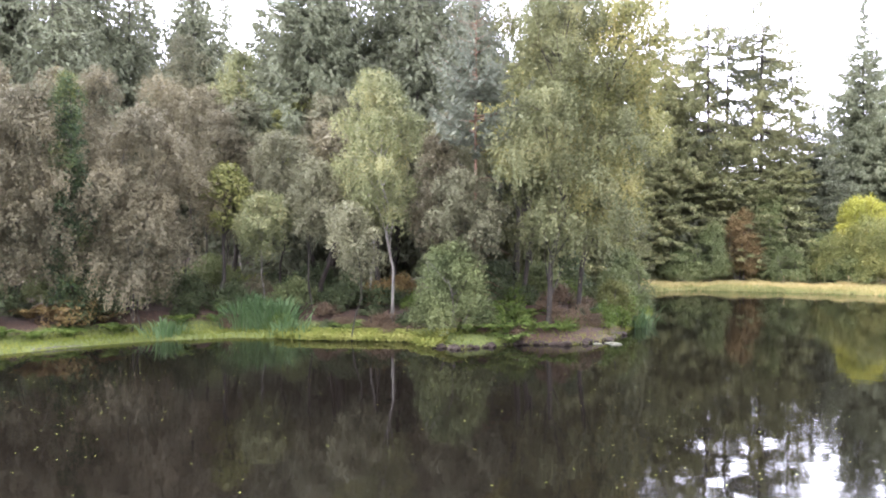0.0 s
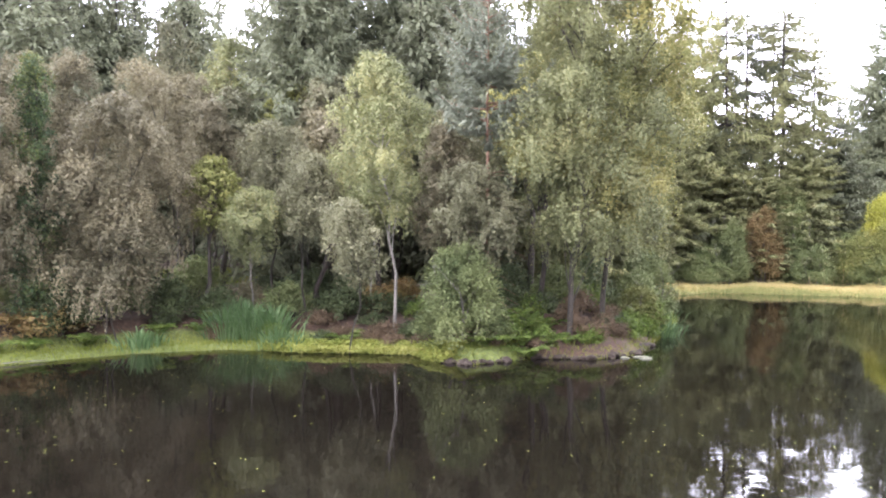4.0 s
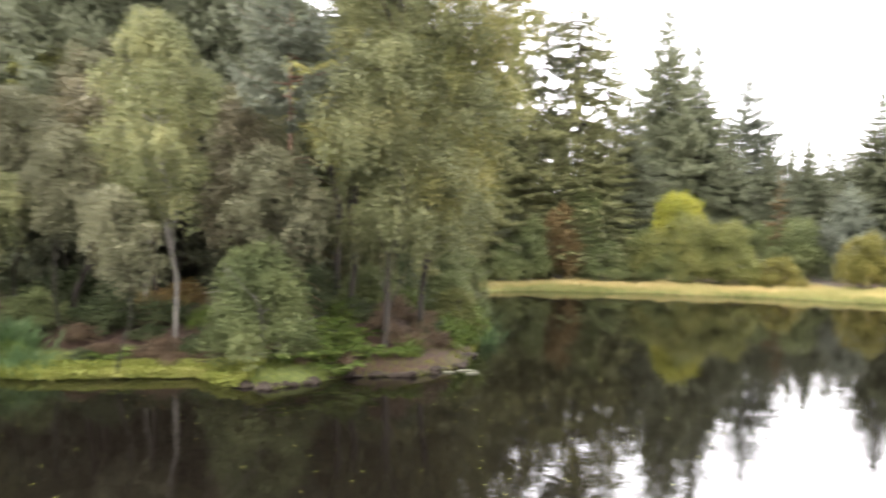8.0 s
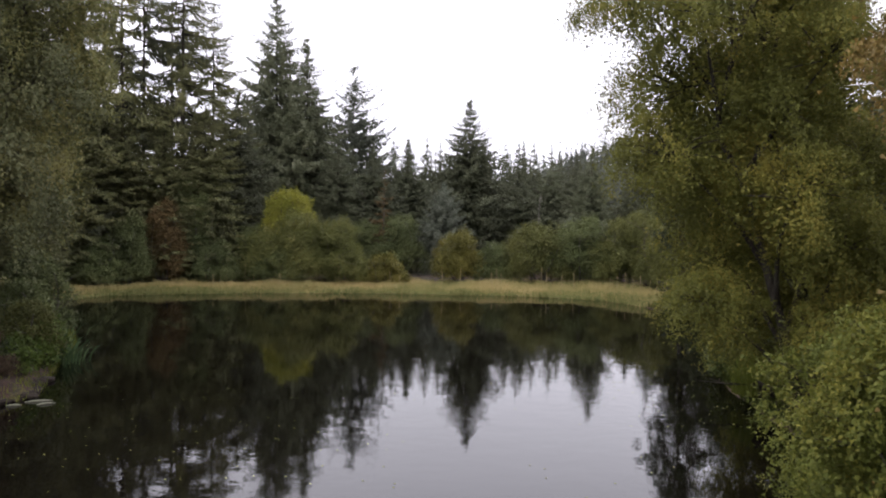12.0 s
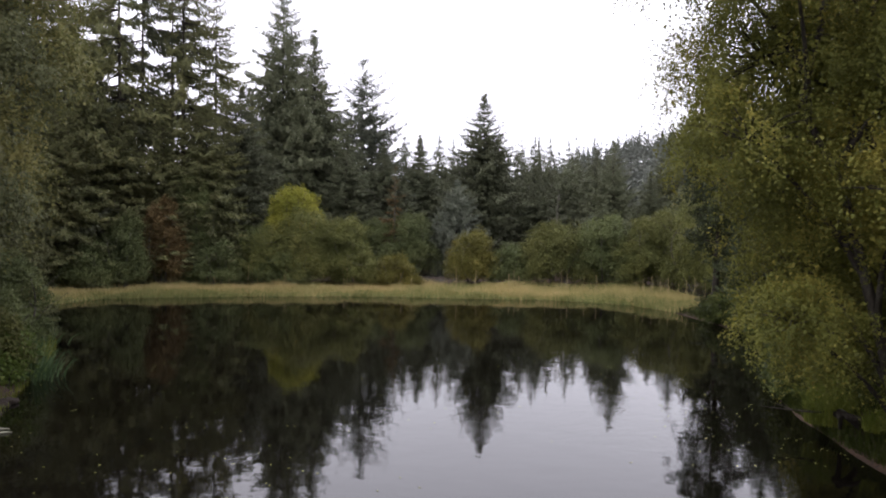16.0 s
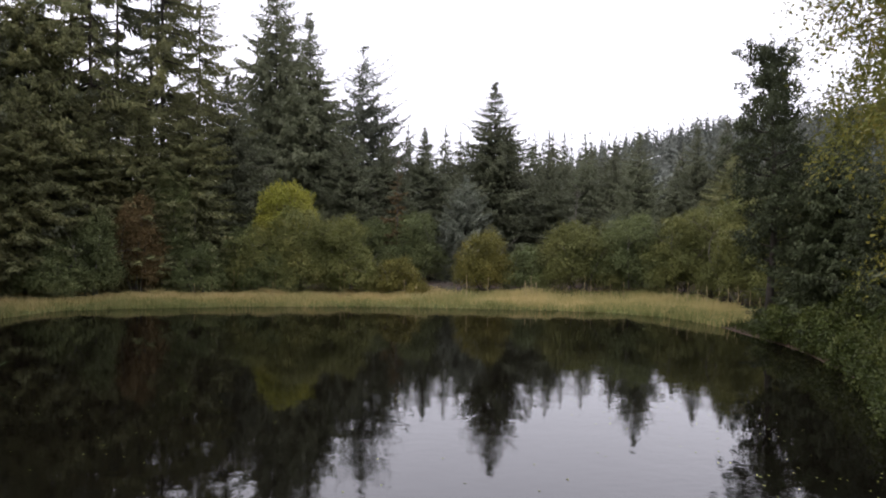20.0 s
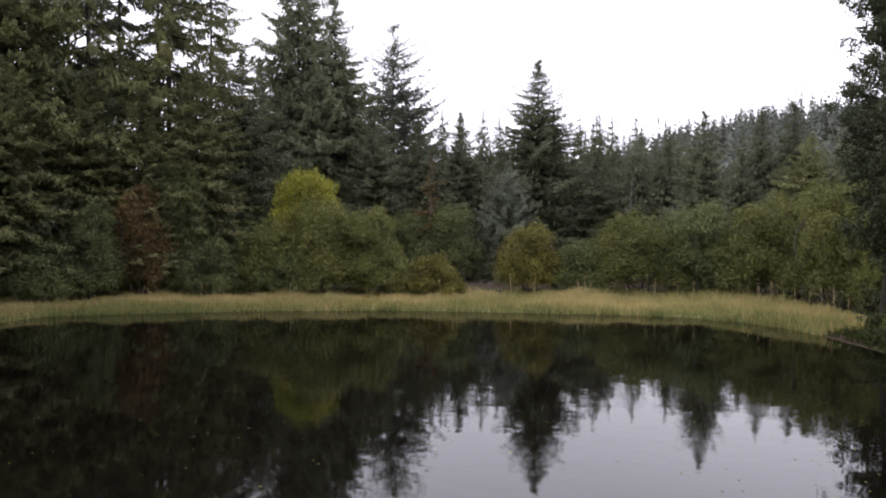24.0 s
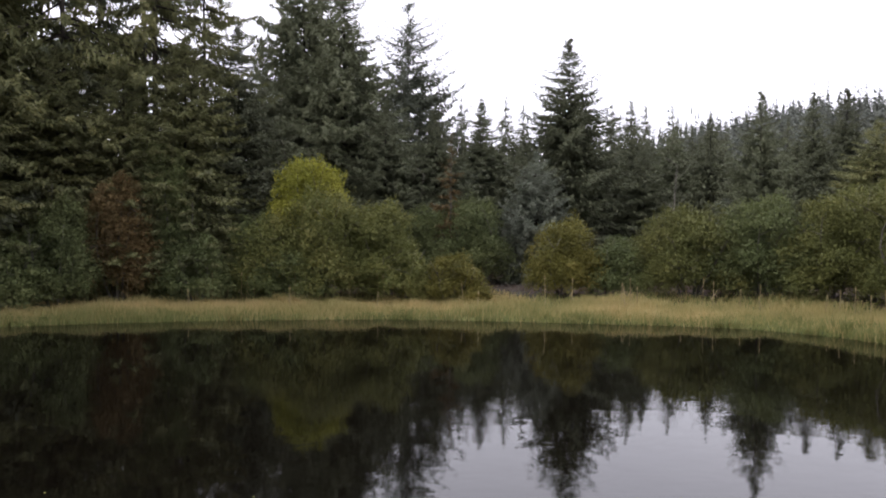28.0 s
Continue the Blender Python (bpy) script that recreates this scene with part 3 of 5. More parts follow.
    needles.leaves(c, np.stack([np.cos(t), np.sin(t), rng.uniform(-1.3, 0.1, m)], 1) + rng.normal(size=(m, 3)) * 0.3, 0.2 + 0.3 * wide / r + 0.12 * size, 0.13 * size, rng, 0.2)
    cs, al, ln = np.concatenate(cs), np.concatenate(al), np.concatenate(ln)
    top = np.clip((h - cs[:, 2]) / (0.34 * h * size), 0.5 / size, 1.0)
    ln = np.maximum(ln, 0.19 * size) * top
    needles.leaves(cs, al, ln, np.minimum(ln * 0.34, 0.1 * size * top), rng, 0.2)
    tip = np.linspace(h - 1.8, h + 0.1, 40)
    needles.leaves(np.stack([line[-1, 0] + rng.normal(size=40) * 0.05, line[-1, 1] + rng.normal(size=40) * 0.05, tip], 1), rng.normal(size=(40, 3)) * 0.8 + [0, 0, 0.6], 0.2, 0.06, rng)
    return wood, needles


MOULDS = {}


def put_conifer(kind, x, y, h, r, group, name="spruce_tree"):
    """Places one conifer; trees of one kind share their meshes, turned and scaled."""
    rng = np.random.default_rng(int(abs(x * 37 + y * 11)) + 5)
    z = float(land(x, y)) - 0.05
    tall, make, mat, bark, label = CONIFERS[kind]
    turn = rng.uniform(0, 360)
    if kind not in MOULDS:
        w, nd = make(np.random.default_rng(len(MOULDS) * 7 + 3))
        MOULDS[kind] = (w.mesh("trunk", bark, True), nd.mesh("crown", mat))
    top = thing(name, pose(x, y, z, 0, 0, turn) @ Matrix.Diagonal((r, r, h / tall, 1)), label, "tree", group)
    for nm, me in zip(("trunk", "crown"), MOULDS[kind]):
        part(nm, me, top)
    return top


def pine_crown(rng):
    """A Scots pine 12 m tall: bare trunk, a few crooked limbs and flat tufted clouds of needles."""
    wood, needles = Geo(), Geo()
    line = bent_line((0, 0, -0.3), (0.3, 0.1, 11.6), 0.0, rng, 9)
    wood.tube(line, 0.17 * (1.1 - np.linspace(0, 1, 9)), 7)
    for k in range(40):
        f = 0.26 + 0.73 * k / 40
        root = np.array([np.interp(f, np.linspace(0, 1, 9), line[:, c]) for c in range(3)])
        t, l = k * 2.4 + rng.uniform(-0.4, 0.4), rng.uniform(0.6, 2.1) * (1.25 - f * 0.75)
        end = root + [math.cos(t) * l, math.sin(t) * l, 0.35 * l]
        wood.tube(bent_line(root, end, -0.05, rng, 4), np.linspace(0.05, 0.015, 4), 4)
        spots = root + (end - root) * rng.uniform(0.4, 1.1, (20, 1)) + rng.normal(size=(20, 3)) * [0.36, 0.36, 0.2]
        c = np.repeat(spots, 26, 0) + rng.normal(size=(520, 3)) * 0.1
        needles.leaves(c, rng.normal(size=(520, 3)) + [0, 0, 0.7], rng.uniform(0.16, 0.3, 520), 0.052, rng)
    return wood, needles


CONIFERS = {
    "dense_a": (16, lambda g: conifer(g, 16, 5.7, 0.03, 0.36, 13, 38, 3, 0.38, 0.0, 0.76), SPRUCE, BARK_DARK, "dense dark green spruce with drooping tiered branches"),
    "dense_b": (16, lambda g: conifer(g, 16, 5.7, 0.05, 0.38, 13, 38, 3, 0.45, 0.03, 0.82), SPRUCE, BARK_DARK, "dark green spruce with drooping tiered branches"),
    "olive": (15, lambda g: conifer(g, 15, 4.8, 0.04, 0.36, 13, 36, 3, 0.55, 0.02, 0.66), SPRUCE_OLIVE, BARK_DARK, "olive-green spruce with sagging boughs"),
    "tall_thin": (20, lambda g: conifer(g, 20, 4.4, 0.37, 0.42, 7, 30, 3, 0.45, 0.5, 0.4, inner=0.15, hang=1.4), SPRUCE, BARK_DARK, "tall thin spruce with bare trunk and see-through crown"),
    "tall_thin_b": (20, lambda g: conifer(g, 20, 4.5, 0.35, 0.42, 7, 30, 3, 0.5, 0.48, 0.42, inner=0.15, hang=1.4), SPRUCE_OLIVE, BARK_DARK, "tall spruce with sparse olive crown and dead lower twigs"),
    "blue": (9, lambda g: conifer(g, 9, 3.8, 0.02, 0.3, 13, 28, 3, 0.12, 0.0, 0.7), SPRUCE_BLUE, BARK_DARK, "young blue-grey spruce, broad and full to the ground"),
    "open": (15, lambda g: conifer(g, 15, 4.8, 0.14, 0.44, 10, 36, 3, -0.04, 0.04, 0.62, inner=3.0), PINE, BARK_DARK, "open grey-green conifer with level layered branches"),
    "layered": (15, lambda g: conifer(g, 15, 4.6, 0.5, 0.72, 9, 44, 3, -0.06, 0.0, 0.45, inner=0.8, hang=0.35), PINE, BARK_PINE, "grey-green pine with level layered boughs over a bare orange trunk"),
    "row": (15, lambda g: conifer(g, 15, 5.6, 0.06, 0.44, 11, 20, 2, 0.32, 0.02, 0.86, size=1.35), SPRUCE, BARK_DARK, "plantation spruce in a close row behind the pond"),
    "row_b": (15, lambda g: conifer(g, 15, 5.0, 0.1, 0.46, 10, 20, 2, 0.28, 0.04, 0.82, size=1.35), SPRUCE, BARK_DARK, "slim plantation spruce with bare lower trunk"),
    "plantation": (16, lambda g: conifer(g, 16, 4.0, 0.3, 0.56, 9, 14, 2, 0.3, 0.04, 0.6, size=1.5), SPRUCE, BARK_DARK, "shaded plantation spruce with a long bare trunk"),
    "shaded_spruce": (10, lambda g: conifer(g, 10, 4.2, 0.03, 0.32, 13, 30, 3, 0.34, 0.0, 0.72), SHADED_NEEDLES, BARK_DARK, "dense spruce on the near bank, its shade put into dark needles"),
    "pine": (12, pine_crown, SHADED_NEEDLES, BARK_DARK, "Scots pine with crooked limbs and tufted flat crown"),
}

# conifers: kind, x, y, top, width factor
BEHIND_POND = [
    ("tall_thin_b", -24.5, 66.2, 27, 0.95), ("tall_thin", -23.7, 68.3, 26.5, 0.85), ("tall_thin", -22.2, 70.2, 26, 0.8),
    ("tall_thin_b", -20.8, 68, 26.5, 1.0), ("olive", -27.4, 64.5, 22, 1.3), ("dense_a", -30.5, 64, 24, 1.25),
    ("tall_thin", -26.2, 67.5, 26, 0.8), ("tall_thin_b", -19.3, 70.8, 22, 0.8), ("olive", -18.9, 66.8, 12.6, 1.0), ("olive", -24, 64.9, 12, 1.0), ("dense_b", -17.3, 70, 14, 0.95), ("olive", -21.6, 66, 11.6, 0.95),
    ("dense_a", -16.4, 83, 25.5, 1.2), ("dense_b", -13.5, 80.8, 20.5, 1.3), ("open", -9.7, 87.7, 19.5, 1.3), ("dense_b", -18.5, 80, 15, 1.1),
]
BEHIND_POND_TOO = [
    ("dense_a", -10.5, 78, 11, 0.9), ("dense_b", -7.5, 80, 11, 0.95), ("dense_a", 0.9, 80.8, 15.5, 1.1), ("blue", -1.6, 74.6, 8, 0.85),
    ("dense_b", 5.6, 80, 8.6, 0.75), ("dense_a", 9.8, 71.5, 10.8, 0.62), ("blue", 8.5, 73, 5.5, 0.6), ("dense_b", 19.6, 88.8, 13.3, 0.8),
    ("dense_a", 23, 91, 14, 0.8), ("dense_b", 15, 80, 9, 0.8), ("olive", 18, 76, 10, 0.9), ("dense_b", -4.5, 86, 12.4, 0.9), ("dense_a", 24, 80, 12, 1.0),
    ("pine", 10.2, 51.6, 12.9, 1.05), ("shaded_spruce", 11.8, 49.2, 8.8, 0.85), ("shaded_spruce", 14.2, 52.5, 10, 1.0), ("shaded_spruce", 12.0, 45.0, 8.2, 0.75), ("shaded_spruce", 11.2, 41.6, 7.0, 0.6), ("shaded_spruce", 14.5, 46.5, 9, 0.9), ("shaded_spruce", 17, 60, 9, 0.9),
]
SKYLINE = [
    ("row", -2.6, 90, 13.2, 0.8), ("row_b", 3.2, 91, 13.6, 0.8), ("row", 2.2, 95, 14, 0.9), ("row", 6.4, 89, 12.8, 0.8), ("row_b", 12, 88, 12, 0.8),
    ("row", -6, 93, 13.8, 0.6), ("row_b", -4.4, 95, 13.8, 0.6), ("row", -1.2, 92, 12.8, 0.8), ("row_b", 5.6, 92, 13, 0.8), ("row", 7.6, 94, 13.4, 0.8),
    ("row", 10.2, 92, 12.8, 0.85), ("row_b", 13.4, 93, 12.2, 0.9), ("row", 9, 96, 13.4, 0.8), ("row", 12.2, 98, 12.6, 0.9), ("row_b", 15.6, 96, 11.8, 0.9), ("row", 21, 97, 12.5, 0.9), ("row_b", 26, 99, 13, 0.9), ("row", 30, 97, 13.5, 0.9),
]
LEFT_WOOD = [
    ("layered", -19.3, 27.1, 14.8, 0.6), ("dense_a", -34.1, 31.5, 21, 1.0), ("dense_b", -32.3, 38, 24, 1.1), ("row", -28.5, 39, 23, 1.2),
    ("row_b", -26.5, 44, 22, 1.2), ("row", -71.8, 32.2, 27, 1.3), ("row_b", -66.1, 34.2, 27, 1.3), ("row", -67.5, 42, 28, 1.2),
    ("row_b", -68.9, 47.4, 29, 1.2), ("row", -70, 52.7, 27.5, 1.2), ("row_b", -67, 38.5, 26, 1.2), ("row", -52, 26, 20, 1.2), ("row_b", -58, 30, 22, 1.2),
    ("row", -36.5, 50, 21, 1.3), ("row_b", -31, 55, 20, 1.3), ("row", -64, 21, 27, 1.6), ("row_b", -70, 26, 29, 1.6), ("row", -58, 26, 26, 1.5), ("row_b", -61, 33, 27, 1.5), ("row", -57, 40, 25, 1.5), ("row_b", -66, 17, 27, 1.6),
]
LEFT_WOOD_TOO = [
    ("row_b", -36, 36, 21, 1.1), ("row", -33.5, 41, 22, 1.1), ("row_b", -29.5, 35.5, 20, 1.0), ("row", -26, 36, 20, 1.0), ("olive", -22.5, 37.5, 19, 0.9),
    ("row_b", -24, 43, 20, 1.0), ("olive", -21.5, 41, 16, 0.8), ("row", -27.5, 48, 20, 1.1), ("row_b", -45, 37, 19, 1.1), ("row", -49, 43, 21, 1.1),
    ("dense_b", -27, 70, 13.5, 0.9), ("row", -62, 24, 24, 1.2), ("row_b", -64, 29, 24, 1.2), ("row", -60, 36, 23, 1.2), ("row_b", -63, 45, 25, 1.2), ("row", -56, 22, 22, 1.2),
    ("olive", -23, 73, 9.5, 0.9), ("dense_a", -19.5, 73, 10, 0.8), ("olive", -26.5, 61.5, 12, 0.9), ("row_b", -33, 60, 18, 1.2),
]
for rows_of, group in ((BEHIND_POND, "conifers behind the pond"), (BEHIND_POND_TOO, "conifers behind the pond"), (SKYLINE, "skyline conifers"), (LEFT_WOOD, "conifers in the wood"), (LEFT_WOOD_TOO, "conifers in the wood")):
    for kind, x, y, top, wide in rows_of:
        top *= 1.16 if x < -30 and y < 56 else 1.0
        put_conifer(kind, x, y, top - float(land(x, y)), wide, group, "pine_tree" if kind == "pine" else "spruce_tree")
NEAR_WOOD = [("row", 12.5, 33, 15, 1.3), ("row_b", 15, 38, 15, 1.3), ("row", 11.8, 27.5, 14, 1.2), ("row_b", 14, 23, 14, 1.3), ("row", 10.6, 19.5, 13, 1.2), ("row_b", 12.5, 14, 13, 1.3),
             ("row", 17, 30, 15, 1.4), ("row_b", 19, 43, 14, 1.3), ("row", 13, 8, 13, 1.3), ("row_b", 18, 18, 14, 1.4), ("row", 17, 50, 12, 1.2), ("row_b", 14, 2, 13, 1.3)]
for kind, x, y, top, wide in NEAR_WOOD:
    put_conifer(kind, x, y, top - float(land(x, y)), wide, "conifers behind the near bank")
wood_rng = np.random.default_rng(21)
for k in range(34):
    # bare-trunked plantation between the near trees and the distance
    x, y = wood_rng.uniform(-62, -30), wood_rng.uniform(30, 62)
    if y < 34 - (x + 30) * 0.25 or x > -34 and y < 40:
        continue
    put_conifer("plantation", x, y, wood_rng.uniform(17, 23), wood_rng.uniform(0.9, 1.2), "plantation conifers")
for k in range(84):
    x = wood_rng.uniform(-34, 56)
    y = 92 + 0.1 * x + wood_rng.uniform(0, 40)
    if -20 < x < -8 and y < 100:
        continue
    put_conifer("row" if k % 2 else "row_b", x, y, wood_rng.uniform(8.5, 12) - (2.0 if x < -14 else 0), wood_rng.uniform(0.85, 1.2), "plantation conifers")

# the wooded hill, too far to tell its trees apart; its needle colour carries the mist
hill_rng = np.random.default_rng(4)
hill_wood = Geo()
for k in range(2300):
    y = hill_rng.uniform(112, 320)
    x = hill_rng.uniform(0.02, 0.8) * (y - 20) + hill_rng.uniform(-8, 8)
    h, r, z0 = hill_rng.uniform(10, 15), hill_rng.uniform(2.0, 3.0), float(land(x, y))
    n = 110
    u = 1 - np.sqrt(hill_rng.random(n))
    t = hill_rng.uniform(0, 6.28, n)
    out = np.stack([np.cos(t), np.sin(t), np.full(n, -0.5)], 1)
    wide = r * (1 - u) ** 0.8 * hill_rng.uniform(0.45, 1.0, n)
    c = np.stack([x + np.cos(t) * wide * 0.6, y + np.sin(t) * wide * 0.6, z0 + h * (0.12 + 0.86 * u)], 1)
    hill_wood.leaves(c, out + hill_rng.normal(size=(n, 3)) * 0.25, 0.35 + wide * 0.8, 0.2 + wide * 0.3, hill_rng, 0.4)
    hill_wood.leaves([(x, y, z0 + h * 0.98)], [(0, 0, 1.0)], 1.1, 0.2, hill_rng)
tagged(new("far_wood", hill_wood.mesh("far_wood", MISTED_SPRUCE)), "conifer forest covering the far hillside, its mist put into pale needles", "forest", kind="stuff")

# broad-leaved trees of the left bank: x, y, top, radius, foot of the crown, leaf, look
LEAFY = {
    "birch": (BIRCH_LEAF, BARK_BIRCH, "birch with yellow-green drooping leaves and pale bark"),
    "yellow": (YELLOW_LEAF, BARK_BIRCH, "birch with yellowing leaves and pale bark"),
    "brown": (BROWN_LEAF, BARK_DARK, "tree with browning autumn leaves"),
    "grey": (GREY_LEAF, BARK_DARK, "small tree with grey-green thinning leaves"),
    "ivy": (IVY, BARK_DARK, "tree clad in dark ivy with yellowing tips"),
}
LEFT_TREES = [
    ("brown", -30.3, 18.6, 9.4, 2.7, 0.2), ("brown", -33.6, 15.2, 10.2, 2.7, 0.18), ("brown", -32.4, 22.4, 11.3, 2.7, 0.3), ("ivy", -31.9, 16.4, 10.8, 1.1, 0.05),
    ("grey", -44.5, 30.7, 16.7, 2.4, 0.45), ("birch", -40.1, 31.7, 15.4, 2.4, 0.45), ("brown", -34.6, 25.7, 10.6, 2.2, 0.35), ("grey", -29.1, 24.9, 9.1, 1.9, 0.55),
    ("birch", -28.4, 23.7, 6.2, 1.5, 0.5), ("grey", -22.3, 22.9, 5.6, 1.2, 0.5), ("grey", -19.0, 26.0, 6.9, 1.6, 0.4), ("brown", -20.9, 26.7, 8.4, 1.5, 0.4), ("grey", -26.2, 24.6, 7.6, 1.6, 0.5),
]
LEFT_TREES_TOO = [
    ("birch", -25.6, 27.2, 8.2, 1.7, 0.5), ("brown", -37, 20, 12, 2.8, 0.3), ("brown", -36.5, 14, 11.5, 2.8, 0.25), ("grey", -21.3, 28.5, 8.5, 1.7, 0.4),
    ("brown", -34.5, 9.5, 10, 2.8, 0.2), ("brown", -38.5, 27.5, 12.5, 2.4, 0.4), ("grey", -23.8, 30.5, 9.5, 2.0, 0.45),
]
for seed, (kind, x, y, top, r, foot) in enumerate(LEFT_TREES + LEFT_TREES_TOO):
    leaf, bark, label = LEAFY[kind]
    far = y > 29
    made = broadleaf(np.random.default_rng(50 + seed), top - float(land(x, y)), r * 1.1, foot, 0.11 if far else 0.072,
                     (0.2 * math.sin(seed), 0.2 * math.cos(seed)), 0.6, "oval" if foot > 0.3 else "dome", 1 if foot > 0.3 else 2, 0.0048 * top, gap=0.16, bunches=1.8)
    plant("birch_tree" if kind in ("birch", "yellow") else "tree", x, y, made, bark, leaf, label, "trees on the wooded bank")

# thick dark-stemmed trees on the rise behind the iris, and slim stems in the shade of the wood
for seed, (x, y, top, r, girth, lean) in enumerate([(-31.2, 30.4, 10.5, 2.4, 0.26, (0.2, 0.3)), (-33.3, 30.6, 10.5, 2.2, 0.2, (-0.8, 0.2)), (-32.2, 30.0, 10, 1.8, 0.1, (1.1, 0.4)), (-29.6, 33.5, 9.5, 2.0, 0.16, (0.3, 0.1)),
                                                  (-27.6, 30.2, 9, 1.8, 0.12, (-0.5, 0.3)), (-24.8, 32.0, 9, 1.9, 0.15, (0.3, 0.2)), (-35.8, 27.6, 10, 2.0, 0.13, (0.4, 0.2)), (-20.6, 32.4, 11, 2.0, 0.14, (-0.3, 0.2)),
                                                  (-18.6, 29.9, 9, 1.6, 0.1, (-0.2, 0.3)), (-19.3, 31.2, 10, 1.7, 0.11, (0.4, 0.2)), (-30.4, 22.9, 6.6, 1.5, 0.09, (-0.3, 0.4)), (-28.9, 27.4, 8.6, 1.7, 0.1, (0.4, 0.2))]):
    made = broadleaf(np.random.default_rng(150 + seed), top, r, 0.55, 0.11, lean, 0.2, "oval", 1, girth, gap=0.1)
    plant("tree", x, y, made, BARK_DARK, YELLOW_LEAF if x > -22 else (GREY_LEAF, OLIVE_LEAF, BROWN_LEAF)[seed % 3], "dark-stemmed woodland tree with a high thin crown" if girth < 0.18 else "old tree with a thick dark trunk and high crown", "trees on the wooded bank")

# the pale birch that leans over the bank, and the two tall yellow-green ones on the point
made = broadleaf(np.random.default_rng(81), 11.0, 2.3, 0.42, 0.07, (-1.1, 0.2), 0.9, "oval", 1, 0.06, gap=0.1, bunches=1.6)
plant("birch_tree", -22.55, 25.55, made, BARK_BIRCH, BIRCH_LEAF, "slender white-barked birch leaning, with weeping yellow-green twigs", "trees on the wooded bank")
made = broadleaf(np.random.default_rng(82), 13.6, 3.3, 0.22, 0.07, (0.1, 0.1), 1.0, "column", 1, 0.09, gap=0.28)
plant("birch_tree", -16.4, 28.0, made, BARK_DARK, BIRCH_LEAF, "tall birch on the point with weeping yellow-green crown", "trees on the wooded bank")
made = broadleaf(np.random.default_rng(83), 13.8, 2.9, 0.28, 0.07, (1.3, 0.8), 1.3, "column", 1, 0.09, gap=0.28)
plant("birch_tree", -16.1, 29.8, made, BARK_DARK, YELLOW_LEAF, "tall dark-stemmed birch with hanging yellowing twigs over the water", "trees on the wooded bank")

def wobble(d, rng, scale):
    """Smooth noise between about -1 and 1 over directions or places."""
    total = np.zeros(len(d))
    for k in range(6):
        total += np.sin(d @ rng.normal(size=3) * scale * (1 + 0.35 * k) + rng.uniform(0, 6.28))
    return total / 3.2


def mound(rng, h, r, leaf=0.09, cover=0.62, stems=6, low=0.0, rough=0.2, lobes=17, boxy=2.6):
    """A rounded bush: stems that fan out from the foot, and leafy lobes heaped into a dome. Returns the stems and the leaves."""
    wood, crown = [], Geo()
    foot = low * h
    tall = h - foot
    for k in range(lobes):
        u = (k + 0.5) / lobes
        z = 1 - 0.98 * u
        t = k * 2.4 + rng.uniform(-0.5, 0.5)
        ring = math.sqrt(max(0.0, 1 - z ** boxy))
        small = rng.uniform(0.27, 0.44) * (17 / lobes) ** 0.4
        rl = np.array([r, r, tall * 0.62]) * small
        mid = np.array([math.cos(t) * ring * r * (1 - small), math.sin(t) * ring * r * (1 - small), 0.0]) * rng.uniform(0.85, 1.12)
        mid[2] = foot + max(rl[2] * 0.8, z * tall * rng.uniform(0.9, 1.0) - rl[2] * 0.75)
        mid[2] = min(mid[2], h - rl[2] * 0.92)
        area = 12.6 * (rl[0] * rl[0] + 2 * rl[0] * rl[2]) / 3
        n = max(8, int(cover * area / (0.42 * leaf * leaf) / 14))
        d = rng.normal(size=(n, 3))
        d[:, 2] = np.where(d[:, 2] < -0.4, -d[:, 2], d[:, 2])
        d /= np.linalg.norm(d, axis=1, keepdims=True)
        bump = 1 + rough * wobble(d, rng, 2.6) + rough * 0.7 * wobble(d, rng, 6.5)
        spots = mid + d * (bump * (1 - np.abs(rng.normal(size=n)) * 0.1))[:, None] * rl
        c = np.repeat(spots, 14, 0) + rng.normal(size=(14 * n, 3)) * (leaf * 1.2 + 0.012 * r)
        c[:, 2] = np.maximum(c[:, 2], foot + 0.04)
        size = leaf * rng.uniform(0.7, 1.35, 14 * n)
        crown.leaves(c, np.repeat(d, 14, 0) * 0.7 + rng.normal(size=(14 * n, 3)) + [0, 0, 0.35], size * 1.2, size * 0.72, rng, None, True, np.repeat(d, 14, 0) * 0.9 + [0, 0, 0.6] + rng.normal(size=(14 * n, 3)) * 0.4)
    m = int(6 * r * r * tall / (leaf * leaf) * 0.02) + 20
    e = rng.normal(size=(m, 3))
    e /= np.linalg.norm(e, axis=1, keepdims=True)
    e = e * rng.uniform(0.2, 0.62, (m, 1)) * [r, r, tall * 0.5] + [0, 0, foot + tall * 0.42]
    crown.leaves(e, rng.normal(size=(m, 3)), leaf * 2.2, leaf * 1.7, rng)
    for k in range(stems):
        t = 2 * math.pi * (k + rng.uniform(-0.3, 0.3)) / stems
        tip = np.array([math.cos(t) * r * 0.62, math.sin(t) * r * 0.62, foot + tall * rng.uniform(0.6, 0.8)])
        g = Geo()
        line = bent_line((math.cos(t) * 0.1 * r, math.sin(t) * 0.1 * r, -0.2), tip, 0.06, rng, 6)
        g.tube(line, np.linspace(0.035 + 0.006 * h, 0.012, 6), 5)
        for q in range(3):
            a = line[2 + q]
            g.tube(bent_line(a, a + rng.normal(size=3) * [0.3 * r, 0.3 * r, 0.1 * h] + [0, 0, 0.15 * h], 0.0, rng, 3), [0.018, 0.012, 0.006], 3)
        wood.append(g)
    return wood, crown


